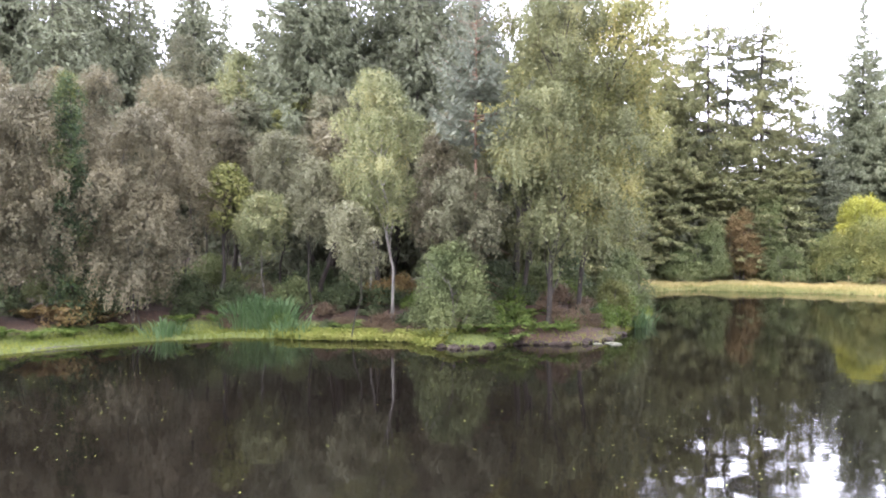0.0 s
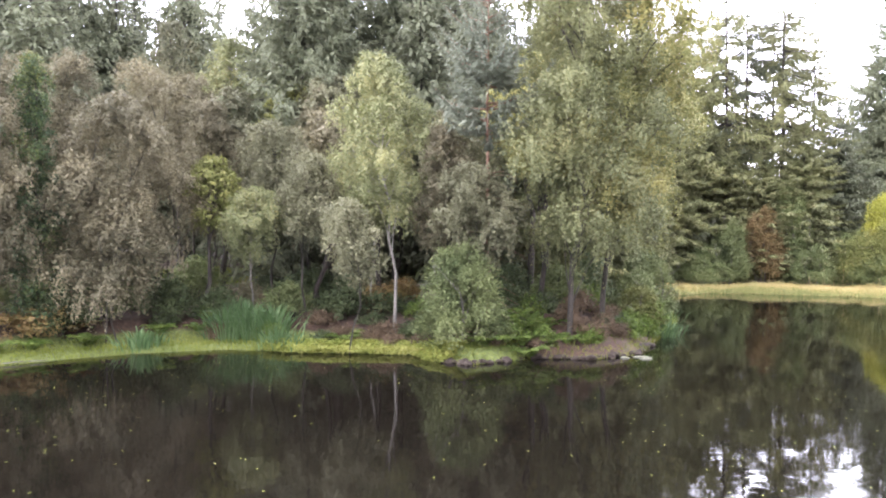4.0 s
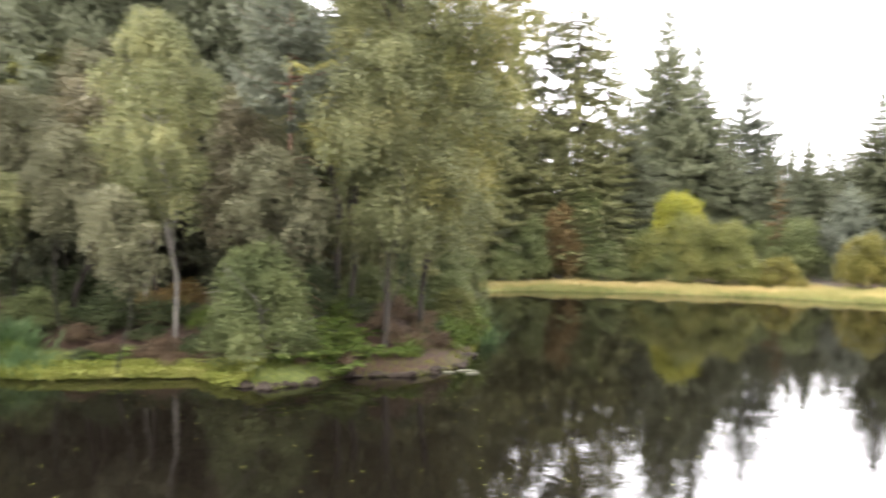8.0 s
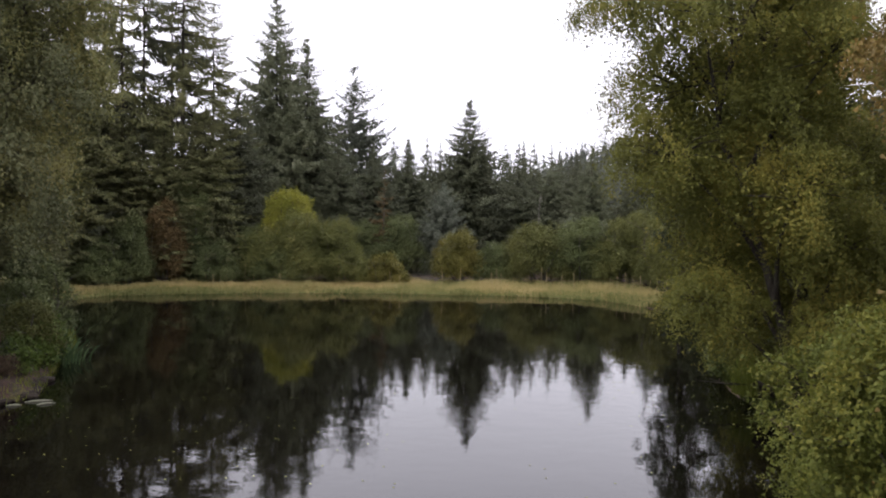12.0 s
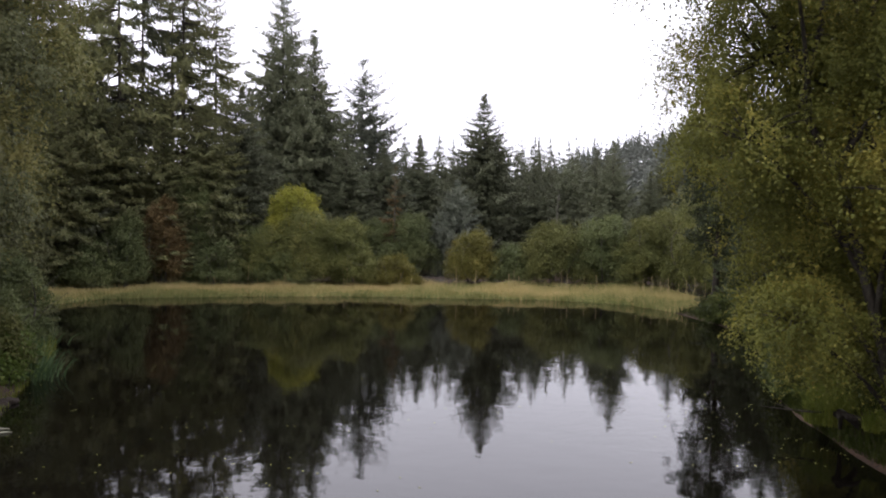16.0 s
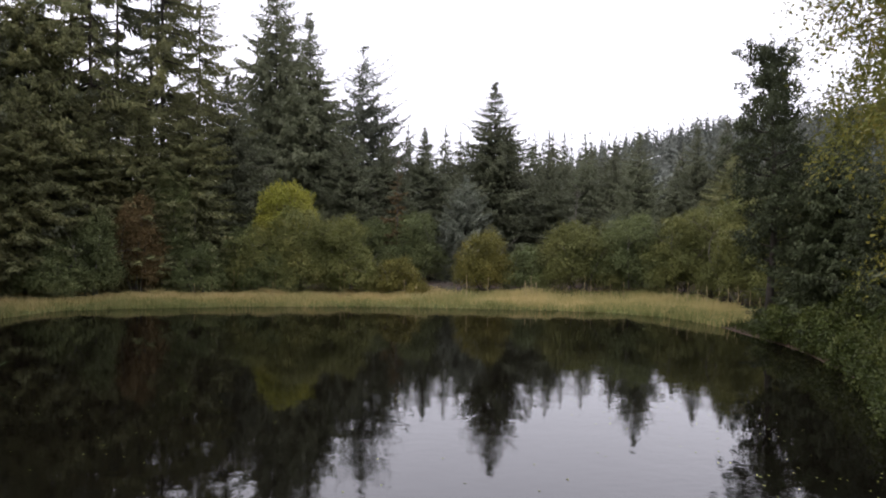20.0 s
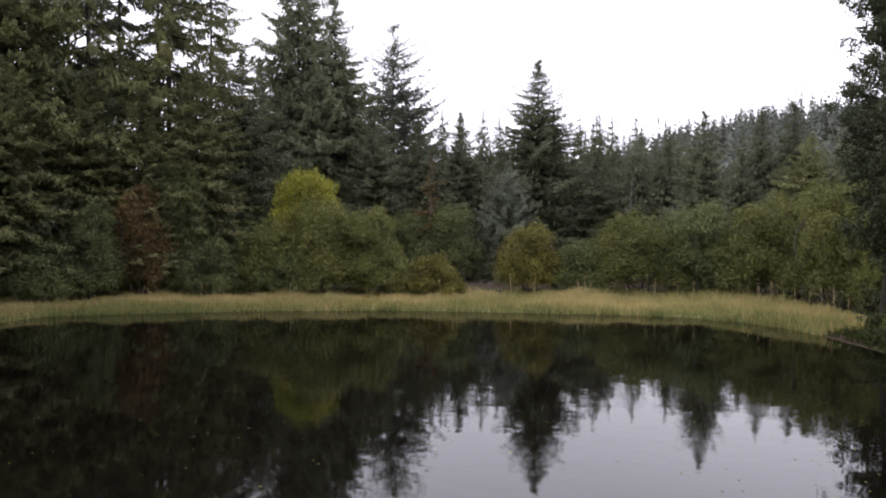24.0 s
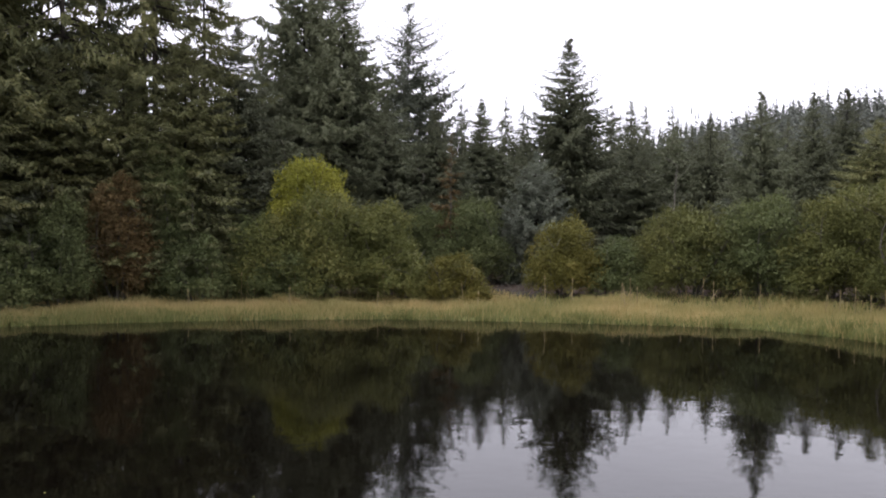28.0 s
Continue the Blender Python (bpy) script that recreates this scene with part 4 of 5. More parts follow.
def plant_mound(x, y, made, bark, leaf, label, group, name="bush"):
    top = thing(name, pose(x, y, float(land(x, y)) - 0.04), label, "bush", group)
    for g in made[0]:
        part("stem", g.mesh("stem", bark, True), top)
    part("foliage", made[1].mesh("foliage", leaf), top)
    return top


# bushes: x, y, top, radius, leaf, label
BUSHES = [
    (-18.8, 24.9, 4.0, 1.5, WILLOW_LEAF, "green willow bush on the shore"), (-17.6, 36.0, 2.7, 0.9, WILLOW_LEAF, "dull green bush hanging over the water"),
    (-18.6, 38.8, 3.6, 1.4, WILLOW_LEAF, "blue-green bush hanging over the water"), (-16.2, 33.3, 2.2, 0.9, OLIVE_LEAF, "small olive bush at the water"),
    (-22.8, 61.9, 4.8, 1.5, WILLOW_LEAF, "grey-green willow bush behind the sedge"), (-21.0, 63.8, 6.2, 1.45, RUSSET_LEAF, "russet-brown dying bush behind the sedge"), (-19.9, 65.4, 7.1, 1.1, WILLOW_LEAF, "tall grey-green willow behind the sedge"),
    (-18.8, 65.2, 6.6, 1.0, WILLOW_LEAF, "tall grey-green willow behind the sedge"), (-24.4, 60.6, 3.1, 1.5, WILLOW_LEAF, "low dull green willow bush"), (-17.5, 64, 3.2, 1.3, WILLOW_LEAF, "low dark green bush behind the sedge"),
    (-13.0, 67.0, 6.95, 1.3, DOME_LEAF, "tall dome-shaped lime-yellow bush"), (-12.7, 66.2, 5.75, 2.8, OLIVE_LEAF, "broad olive-green willow bush below the lime dome"), (-9.6, 66.2, 4.7, 1.9, OLIVE_LEAF, "broad olive-green willow bush"),
    (-15.4, 66.3, 4.3, 1.5, WILLOW_LEAF, "light green willow bush behind the sedge"),
    (-13.6, 64.9, 2.9, 1.5, WILLOW_LEAF, "low green willow bush"),
]
BUSHES_TOO = [
    (-8.6, 65, 3.0, 1.3, OLIVE_LEAF, "low olive bush behind the sedge"), (-6.2, 64.5, 2.55, 1.4, OCHRE_LEAF, "low round ochre-olive bush in the sedge"), (-0.9, 67.1, 4.2, 1.65, OCHRE_LEAF, "round olive-yellow bush behind the sedge"),
    (1.5, 67.3, 3.1, 1.4, WILLOW_LEAF, "dull green low bush behind the sedge"), (-5.4, 73.8, 5.4, 2.3, WILLOW_LEAF, "grey-green willow before the conifers"), (-8.2, 75.7, 4.8, 2.0, WILLOW_LEAF, "grey-green willow before the conifers"),
    (4.9, 66.6, 4.6, 2.3, OLIVE_LEAF, "broad green willow with open stems"), (8.0, 66.2, 5.2, 2.1, WILLOW_LEAF, "broad green willow with open stems"), (10.8, 64.9, 5.2, 2.2, OLIVE_LEAF, "green willow with open stems"),
    (13.1, 65.5, 6.4, 2.2, OLIVE_LEAF, "tall olive willow behind the sedge"), (3.1, 74, 3.0, 1.7, BIRCH_LEAF, "light green bush in a clearing"), (12.8, 60.5, 6.2, 2.0, OLIVE_LEAF, "olive-brown bush beside the dark spruce"), (14, 57, 5.5, 1.8, OLIVE_LEAF, "olive bush beside the dark spruce"),
]
for seed, (x, y, top, r, leaf, label) in enumerate(BUSHES + BUSHES_TOO):
    made = mound(np.random.default_rng(120 + seed), top - float(land(x, y)), r * (1.55 if leaf == DOME_LEAF else 1.3 if y > 55 else 1.12), 0.085 if y > 55 else 0.07, 0.58, 6, 0.5 if leaf == DOME_LEAF else 0.0, 0.12 if leaf == DOME_LEAF else 0.26, 28 if leaf == DOME_LEAF else 15 if y > 55 else 22, 3.6 if leaf == DOME_LEAF else 2.4)
    plant_mound(x, y, made, BARK_GREY, leaf, label, "bushes round the pond")

# trees leaning out over the water from the near bank
NEAR = [
    (7.4, 31.2, 11.0, 2.8, 0.14, (-0.5, 0.0), NEAR_OLIVE, 0.075, "dark-stemmed tree with olive-green leaves on the near bank"),
    (4.5, 24.9, 11.6, 3.6, 0.1, (-1.5, -0.2), NEAR_OLIVE, 0.04, "yellowing olive-leaved tree spreading over the water"),
    (2.5, 17.9, 4.6, 2.7, 0.02, (-0.8, 0.0), FRESH_LEAF, 0.042, "bushy tree with glossy yellow-green leaves over the water"),
    (3.4, 14.6, 9.5, 3.3, 0.1, (-0.4, 0.0), AMBER_LEAF, 0.04, "tree with amber-brown autumn leaves"),
]
for seed, (x, y, h, r, foot, lean, leaf, size, label) in enumerate(NEAR):
    made = broadleaf(np.random.default_rng(300 + seed), h, r, foot, size, lean, 0.5 if seed < 2 else 0.3, "column", 2, 0.17 if seed == 1 else 0.1, gap=0.12, cover=0.5, bunches=1.8, shape=0.95, heads=1.5, fill=0.14)
    plant("tree", x, y, made, BARK_DARK, leaf, label, "trees over the near shore")
for seed, (x, y, h, r) in enumerate([(2.6, 19.6, 2.4, 1.7), (2.3, 16.6, 2.2, 1.6), (4.2, 22.2, 1.8, 1.3)]):
    made = mound(np.random.default_rng(340 + seed), h, r, 0.05, 0.62, 5, 0.0, 0.25)
    plant_mound(x, y, made, BARK_DARK, FRESH_LEAF, "low leafy bush spreading over the water", "bushes over the near shore")


# a rusty dying spruce and two bare pale stems among the conifers behind the pond
rusty = conifer(np.random.default_rng(91), 8.2, 1.6, 0.12, 0.5, 7, 14, 2, 0.3, 0.3, 0.8, inner=1.0)
top = thing("dead_spruce", pose(-6.4, 73.6, float(land(-6.4, 73.6))), "dying spruce with rusty brown needles", "tree", "conifers behind the pond")
part("trunk", rusty[0].mesh("trunk", BARK_GREY, True), top)
part("crown", rusty[1].mesh("crown", RUSSET_LEAF), top)
for seed, (x, y, h) in enumerate([(6.2, 75.0, 6.6), (-8.3, 77.2, 6.2)]):
    rng = np.random.default_rng(95 + seed)
    top = thing("bare_birch", pose(x, y, float(land(x, y))), "thin bare birch stem with pale bark and few twigs", "tree", "bare birches behind the pond")
    line = bent_line((0, 0, -0.2), (0.2, 0.1, h), 0.0, rng, 7)
    g = Geo()
    g.tube(line, np.linspace(0.075, 0.015, 7), 7)
    stem = part("trunk", g.mesh("trunk", BARK_BIRCH, True), top)
    for k in range(12):
        a = line[2 + k % 5]
        t = k * 2.4
        g = Geo()
        g.tube(bent_line(a, a + [math.cos(t) * 0.8, math.sin(t) * 0.8, 0.5], 0.05, rng, 4), [0.022, 0.016, 0.01, 0.004], 4)
        part("branch", g.mesh("branch", BARK_GREY, True), stem)


# ---- grass, reeds and small plants ----
def scatter(n, box, test, rng):
    """n places (x, y) in a box that pass the test on the metres from the shore."""
    x, y = rng.uniform(box[0], box[2], n), rng.uniform(box[1], box[3], n)
    keep = test(shore_gap(x, y), x, y)
    return x[keep], y[keep]


grass_rng = np.random.default_rng(9)
x, y = scatter(270000, (-27, 49, 12, 66), lambda g, x, y: (g > -0.22) & (g < 5.2 + 3 * ease(x, -5.5, -4) * ease(-x, -12, -10) + np.sin(x * 0.7) * 0.5) & (x < 12) & ~((x > 8.4) & (y < 53)) & (grass_rng.random(len(x)) < 1.0 - 0.11 * np.clip(g, 0, 6)), grass_rng)
gap_of = shore_gap(x, y)
tuft_of = np.sin(x * 2.3 + 1.7 * np.sin(y * 1.9)) * np.sin(y * 2.7 + 1.3 * np.sin(x * 1.4))
thick = grass_rng.random(len(x)) < 0.72 + 0.28 * tuft_of
x, y, gap_of, tuft_of = x[thick], y[thick], gap_of[thick], tuft_of[thick]
tall = (0.35 + 0.08 * np.sin(x * 0.9 + np.sin(y * 1.7)) + 0.1 * tuft_of) * grass_rng.uniform(0.6, 1.3, len(x)) * (0.8 + 0.2 * ease(gap_of, 0.0, 1.2))
green = gap_of + grass_rng.normal(size=len(x)) * 0.4 + 0.4 * np.sin(x * 0.45 + 0.8) < 0.6 + 0.6 * ease(x, 2, 8)
green &= grass_rng.random(len(x)) < 0.72
green |= (gap_of > 5.0) & (grass_rng.random(len(x)) < 0.5)
for name, pick, material, label in (("sedge", ~green, SEDGE, "golden withering sedge fringing the far shore"), ("green_sedge", green, SEDGE_GREEN, "green sedge at the water's edge of the far shore")):
    sedge = Geo()
    sedge.blades(np.stack([x, y, np.maximum(land(x, y), -0.06)], 1)[pick], tall[pick], 0.032, tall[pick] * 0.33, grass_rng)
    tagged(new(name, sedge.mesh(name, material)), label, "grass", kind="stuff")
short = Geo()
x, y = scatter(200000, (-36, 5, -13, 46), lambda g, x, y: (g > -0.2) & (g < 2.0 - 0.9 * ease(x, -21, -18)) & ~((x > -17.4) & (y > 25.6) & (y < 33) & (g > 0.35) & (grass_rng.random(len(x)) < 0.8)), grass_rng)
z = np.maximum(land(x, y), -0.03)
short.blades(np.stack([x, y, z], 1), grass_rng.uniform(0.05, 0.2, len(x)), 0.018, 0.07, grass_rng)
tagged(new("turf", short.mesh("turf", TURF)), "bright yellow-green mossy turf along the bank", "grass", kind="stuff")


def fern(rng, fronds=9, size=0.7):
    """Arching fronds with paired leaflets."""
    leafy = Geo()
    for k in range(fronds):
        t = 2 * math.pi * k / fronds + rng.uniform(-0.3, 0.3)
        l = size * rng.uniform(0.7, 1.2)
        s = np.linspace(0.12, 1, 12)
        out = np.array([math.cos(t), math.sin(t), 0])
        p = out[None] * (l * s)[:, None]
        p[:, 2] = l * (1.35 * s - 0.95 * s ** 2)
        side = np.array([-out[1], out[0], 0])
        for sign in (-1, 1):
            w = 0.3 * l * np.sin(np.pi * np.clip(s * 0.85 + 0.12, 0, 1))
            c = p + side * sign * (w / 2)[:, None] - [0, 0, 0.02]
            leafy.leaves(c, side * sign + out * 0.45 + rng.normal(size=(12, 3)) * 0.1, w * 1.05, 0.1 * l, rng, 0.0)
        leafy.leaves(p, np.repeat(out[None], 12, 0), 0.12 * l, 0.02, rng)
    return leafy


def iris(rng, blades=110, spread=0.7, size=1.1):
    """Sword leaves, upright in the middle and bowing outwards at the rim."""
    leafy = Geo()
    t, d = rng.uniform(0, 6.28, blades), spread * np.abs(rng.normal(size=blades)) * 0.6
    out = np.stack([np.cos(t), np.sin(t), np.zeros(blades)], 1)
    tall = size * rng.uniform(0.55, 1.15, blades) * (1.1 - 0.35 * np.clip(d / spread, 0, 1))
    bow = tall * (0.12 + 0.55 * np.clip(d / spread, 0, 1.3)) * rng.uniform(0.4, 1.3, blades)
    face = rng.normal(size=(blades, 3)) * [1, 1, 0.1]
    face /= np.linalg.norm(face, axis=1, keepdims=True)
    foot = out * d[:, None] + [0, 0, -0.05]
    v = []
    for s, w in ((0.0, 0.02), (0.4, 0.024), (0.75, 0.018)):
        mid = foot + np.array([0, 0, 1.0]) * (tall * (s - 0.25 * s ** 3))[:, None] + out * (bow * s ** 2)[:, None]
        v += [mid - face * w, mid + face * w]
    v.append(foot + np.array([0, 0, 1.0]) * (tall * 0.72)[:, None] + out * (bow * 1.15)[:, None])
    k = np.arange(blades)[:, None] * 7
    leafy.add(np.stack(v, 1).reshape(-1, 3), np.concatenate([k + [[0, 1, 3, 2]], k + [[2, 3, 5, 4]]]), k + [[4, 5, 6]])
    return leafy


def small_plant(name, geo_of, material, x, y, label, category, group):
    top = thing(name, pose(x, y, max(0.0, float(land(x, y)))), label, category, group)
    part("foliage", geo_of.mesh("foliage", material), top)
    return top


small_rng = np.random.default_rng(77)
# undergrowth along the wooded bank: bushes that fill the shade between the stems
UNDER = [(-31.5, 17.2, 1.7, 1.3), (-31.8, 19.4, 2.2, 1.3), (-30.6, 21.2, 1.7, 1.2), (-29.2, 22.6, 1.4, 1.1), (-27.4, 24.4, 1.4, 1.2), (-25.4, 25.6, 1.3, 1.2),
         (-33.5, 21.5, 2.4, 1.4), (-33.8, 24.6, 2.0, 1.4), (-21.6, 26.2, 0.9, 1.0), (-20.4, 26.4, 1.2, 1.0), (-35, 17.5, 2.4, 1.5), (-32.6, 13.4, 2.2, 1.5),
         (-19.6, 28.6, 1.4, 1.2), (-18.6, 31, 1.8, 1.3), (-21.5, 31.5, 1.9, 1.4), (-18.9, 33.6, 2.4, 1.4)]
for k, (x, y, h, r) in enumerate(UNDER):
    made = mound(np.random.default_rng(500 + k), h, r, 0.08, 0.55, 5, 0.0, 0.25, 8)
    plant_mound(x, y, made, BARK_DARK, (SHADE_LEAF, WILLOW_LEAF, SHADE_LEAF)[k % 3], ("green shrub under the trees, its shade put into dark leaves", "dull green shrub in the shade under the trees", "bramble shrub under the trees, its shade put into dark leaves")[k % 3],
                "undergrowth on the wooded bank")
# low growth scattered through the wood, a few shapes set down again and again
shapes = []
for k, (leaf, label) in enumerate(((SHADE_LEAF, "low bramble on the woodland floor, its shade put into dark leaves"), (SHADE_LEAF, "low shrub on the woodland floor, its shade put into dark leaves"),
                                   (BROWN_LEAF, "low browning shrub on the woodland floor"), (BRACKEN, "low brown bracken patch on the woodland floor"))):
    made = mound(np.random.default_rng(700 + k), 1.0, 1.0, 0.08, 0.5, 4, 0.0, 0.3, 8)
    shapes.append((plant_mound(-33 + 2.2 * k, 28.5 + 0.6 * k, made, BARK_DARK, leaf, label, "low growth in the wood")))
for k in range(46):
    x, y = small_rng.uniform(-44, -17.5), small_rng.uniform(12, 40)
    gap_here = float(shore_gap(np.array([x]), np.array([y]))[0])
    if gap_here < 2.6 or y > 31 and x > -21 or -30 < x < -22 and gap_here < 4:
        continue
    size = small_rng.uniform(0.7, 1.4)
    copy_thing(shapes[k % 4], pose(x, y, float(land(x, y)) - 0.05, 0, 0, small_rng.uniform(0, 360)) @ Matrix.Diagonal((size, size, size * small_rng.uniform(0.6, 1.2), 1)))
for x, y, h, r in [(-18.6, 30.6, 0.9, 0.8), (-15.9, 31.2, 0.8, 0.5), (-17.7, 30.4, 0.6, 0.5), (-16.2, 32.4, 0.8, 0.5), (-16.9, 27.0, 0.5, 0.45), (-17.8, 26.6, 0.6, 0.5), (-15.6, 28.2, 0.4, 0.4), (-18.2, 28.6, 0.8, 0.6), (-17.3, 31.2, 0.9, 0.7), (-15.3, 30.6, 0.6, 0.45), (-15.9, 33.5, 1.5, 0.75), (-15.6, 32.6, 0.9, 0.5)]:
    plant_mound(x, y, mound(small_rng, h, r, 0.1, 0.5, 4, 0.0, 0.25, 7), BARK_DARK, FERN, "fresh green leafy sapling shrub on the point", "green shrubs on the point")
for x, y, n, size in [(-27.9, 21.9, 260, 1.7), (-27.2, 22.5, 300, 1.85), (-26.5, 23.0, 260, 1.7), (-28.4, 22.8, 200, 1.5), (-28.7, 18.7, 90, 1.0), (-28.9, 19.4, 60, 0.8), (-25.3, 22.2, 90, 1.0), (-24.6, 22.4, 60, 0.8), (-15.7, 34.2, 110, 1.0), (-16.2, 35.6, 110, 1.0), (-17.2, 37.2, 80, 0.8), (-18.4, 40.4, 80, 0.8)]:
    small_plant("iris_clump", iris(small_rng, n, 0.75, size), IRIS, x, y, "clump of tall blue-green iris blades at the water", "plant", "iris clumps on the shore")
for x, y in [(-17.6, 25.6), (-17.2, 27.6), (-18.3, 27.4), (-16.2, 30.6), (-30.9, 14.6), (-30.6, 15.8), (-31.4, 13.6), (-18.8, 29.3), (-17.8, 29.8), (-29.7, 20.2), (-16.1, 27.3), (-17.2, 26.4), (-16.8, 25.9), (-17.9, 24.9), (-15.6, 27.6), (-23.4, 23.8), (-29.0, 21.4), (-30.2, 17.6)]:
    small_plant("fern", fern(small_rng, 10, small_rng.uniform(0.6, 0.95)), FERN, x, y, "bright green fern with arching fronds", "fern", "ferns on the bank")
for x, y in [(-31.9, 16.2), (-32.8, 17.2), (-32.4, 15.2), (-33.4, 18.4), (-31.2, 17.6)]:
    small_plant("bracken", fern(small_rng, 10, small_rng.uniform(0.8, 1.2)), BRACKEN, x, y, "dying brown bracken with drooping fronds", "fern", "bracken on the bank")
for x, y, h, r in [(-15.9, 29.4, 0.6, 0.6), (-15.7, 28.6, 0.55, 0.6), (-16.6, 31, 0.7, 0.7), (-16.2, 28.4, 0.5, 0.5), (-19.2, 25.4, 0.5, 0.6), (-15.4, 29.9, 0.55, 0.5), (-16.9, 26.6, 0.4, 0.45), (-17.9, 25.4, 0.45, 0.5), (-21.0, 25.2, 0.5, 0.6), (-22.9, 24.4, 0.45, 0.6), (-24.2, 24.2, 0.5, 0.6), (-21.8, 24.6, 0.5, 0.7)]:
    made = mound(small_rng, h, r, 0.045, 0.6, 4, 0.0, 0.3, 7)
    plant_mound(x, y, made, BARK_DARK, HEATHER, "brown-purple heather tuft on the bank", "heather tufts", "heather")

for k in range(22):
    # low shrubs along the front of the wood and round the feet of the trees
    x, y = (-30 + 0.62 * k, 20.6 + 0.35 * k + 1.6 * (k % 3)) if k < 14 else (-18.4 + 0.42 * (k - 14), 27.4 + 0.5 * ((k * 5) % 8))
    if float(shore_gap(np.array([x]), np.array([y]))[0]) < 1.0:
        continue
    h, r = small_rng.uniform(0.45, 0.95), small_rng.uniform(0.5, 0.85)
    made = mound(np.random.default_rng(820 + k), h, r, 0.06, 0.55, 4, 0.0, 0.3, 7)
    leaf, label = ((SHADE_LEAF, "low bramble at the edge of the wood, its shade put into dark leaves"), (HEATHER, "low brown-purple heath shrub at the edge of the wood"), (FERN, "low fresh green shrub at the edge of the wood"))[(k * 7) % 5 % 3]
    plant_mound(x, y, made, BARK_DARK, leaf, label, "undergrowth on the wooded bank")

# stones along the foot of the point
stone_rng = np.random.default_rng(31)
EDGE = [(-18.9, 23.75), (-17.6, 23.75), (-16.7, 26.2), (-15, 27.1), (-14.35, 29.3), (-15.1, 31.4)]
for k in range(46):
    u = k / 46 * (len(EDGE) - 1)
    a, b = EDGE[int(u)], EDGE[int(u) + 1]
    x, y = a[0] + (b[0] - a[0]) * (u % 1) + stone_rng.normal() * 0.1, a[1] + (b[1] - a[1]) * (u % 1) + stone_rng.normal() * 0.1
    bm = bmesh.new()
    bmesh.ops.create_icosphere(bm, subdivisions=2, radius=1.0)
    size = stone_rng.uniform(0.06, 0.2)
    for v in bm.verts:
        v.co *= 1 + 0.35 * noise.noise(v.co * 1.2 + Vector((k * 3.1, 0, 0)))
        v.co = Vector((v.co.x * size * 1.4, v.co.y * size, v.co.z * size * 0.6))
    me = bpy.data.meshes.new("shore_stone")
    bm.to_mesh(me)
    bm.free()
    me.materials.append(STONE)
    ob = new("shore_stone", me)
    ob.matrix_basis = pose(x, y, 0.04, stone_rng.uniform(-12, 12), stone_rng.uniform(-12, 12), stone_rng.uniform(0, 360))
    tagged(ob, "grey wet stone at the water's edge", "stone", "shore stones")

# rough grass in the glade behind the trees
x, y = scatter(40000, (-47, 27, -34, 36), lambda g, x, y: np.hypot((x + 40.5) / 5.5, (y - 31.5) / 3.2) < 1, grass_rng)
glade = Geo()
glade.blades(np.stack([x, y, land(x, y) - 0.02], 1), grass_rng.uniform(0.12, 0.4, len(x)), 0.03, 0.12, grass_rng)
tagged(new("glade_grass", glade.mesh("glade_grass", TURF)), "bright green rough grass in a glade behind the trees", "grass", kind="stuff")

# bogbean mat between the turf and the open water
x, y = scatter(26000, (-25.5, 21.5, -18.4, 26), lambda g, x, y: (g > -0.5) & (g < 0.9), grass_rng)
mat = Geo()
mat.leaves(np.stack([x, y, np.maximum(land(x, y), 0) + grass_rng.uniform(0.04, 0.28, len(x))], 1), grass_rng.normal(size=(len(x), 3)) * [1, 1, 0.35], 0.11, 0.07, grass_rng)
tagged(new("bogbean", mat.mesh("bogbean", BOGBEAN)), "mat of pale yellow-green bogbean leaves at the water's edge", "plant", kind="stuff")

# withered reed stalks standing in the sedge
STALKS = [(-20.1, 63.6, 1.5), (-18.2, 64, 1.1), (-17.9, 64, 0.9), (-16.2, 64.3, 1.0), (-15.6, 64.2, 1.2), (-15.3, 64.3, 1.1), (-15, 64.4, 0.9), (-10.8, 64.8, 0.9), (-9.5, 64.6, 1.1), (-9.3, 64.8, 1.0),
          (-8.8, 64.6, 1.2), (-8.4, 64.7, 1.2), (-8.1, 64.6, 0.9), (1.2, 63.8, 0.9), (1.6, 63.8, 1.1), (1.9, 63.7, 0.8), (4.8, 62.6, 1.1), (5.8, 62.2, 0.9), (6.5, 61.9, 1.1), (-25.2, 60, 1.0)]
STALKS += [(-23.5 + 1.9 * k + 0.9 * math.sin(k * 2.9), 63.0 + 1.1 * math.sin(k * 1.7), 0.7 + 0.6 * ((k * 5) % 7) / 6) for k in range(16)]
STALKS += [(8.6 + 0.42 * k, 60.6 - 0.35 * k, 0.8 + 0.35 * ((k * 7) % 5) / 4) for k in range(12)]
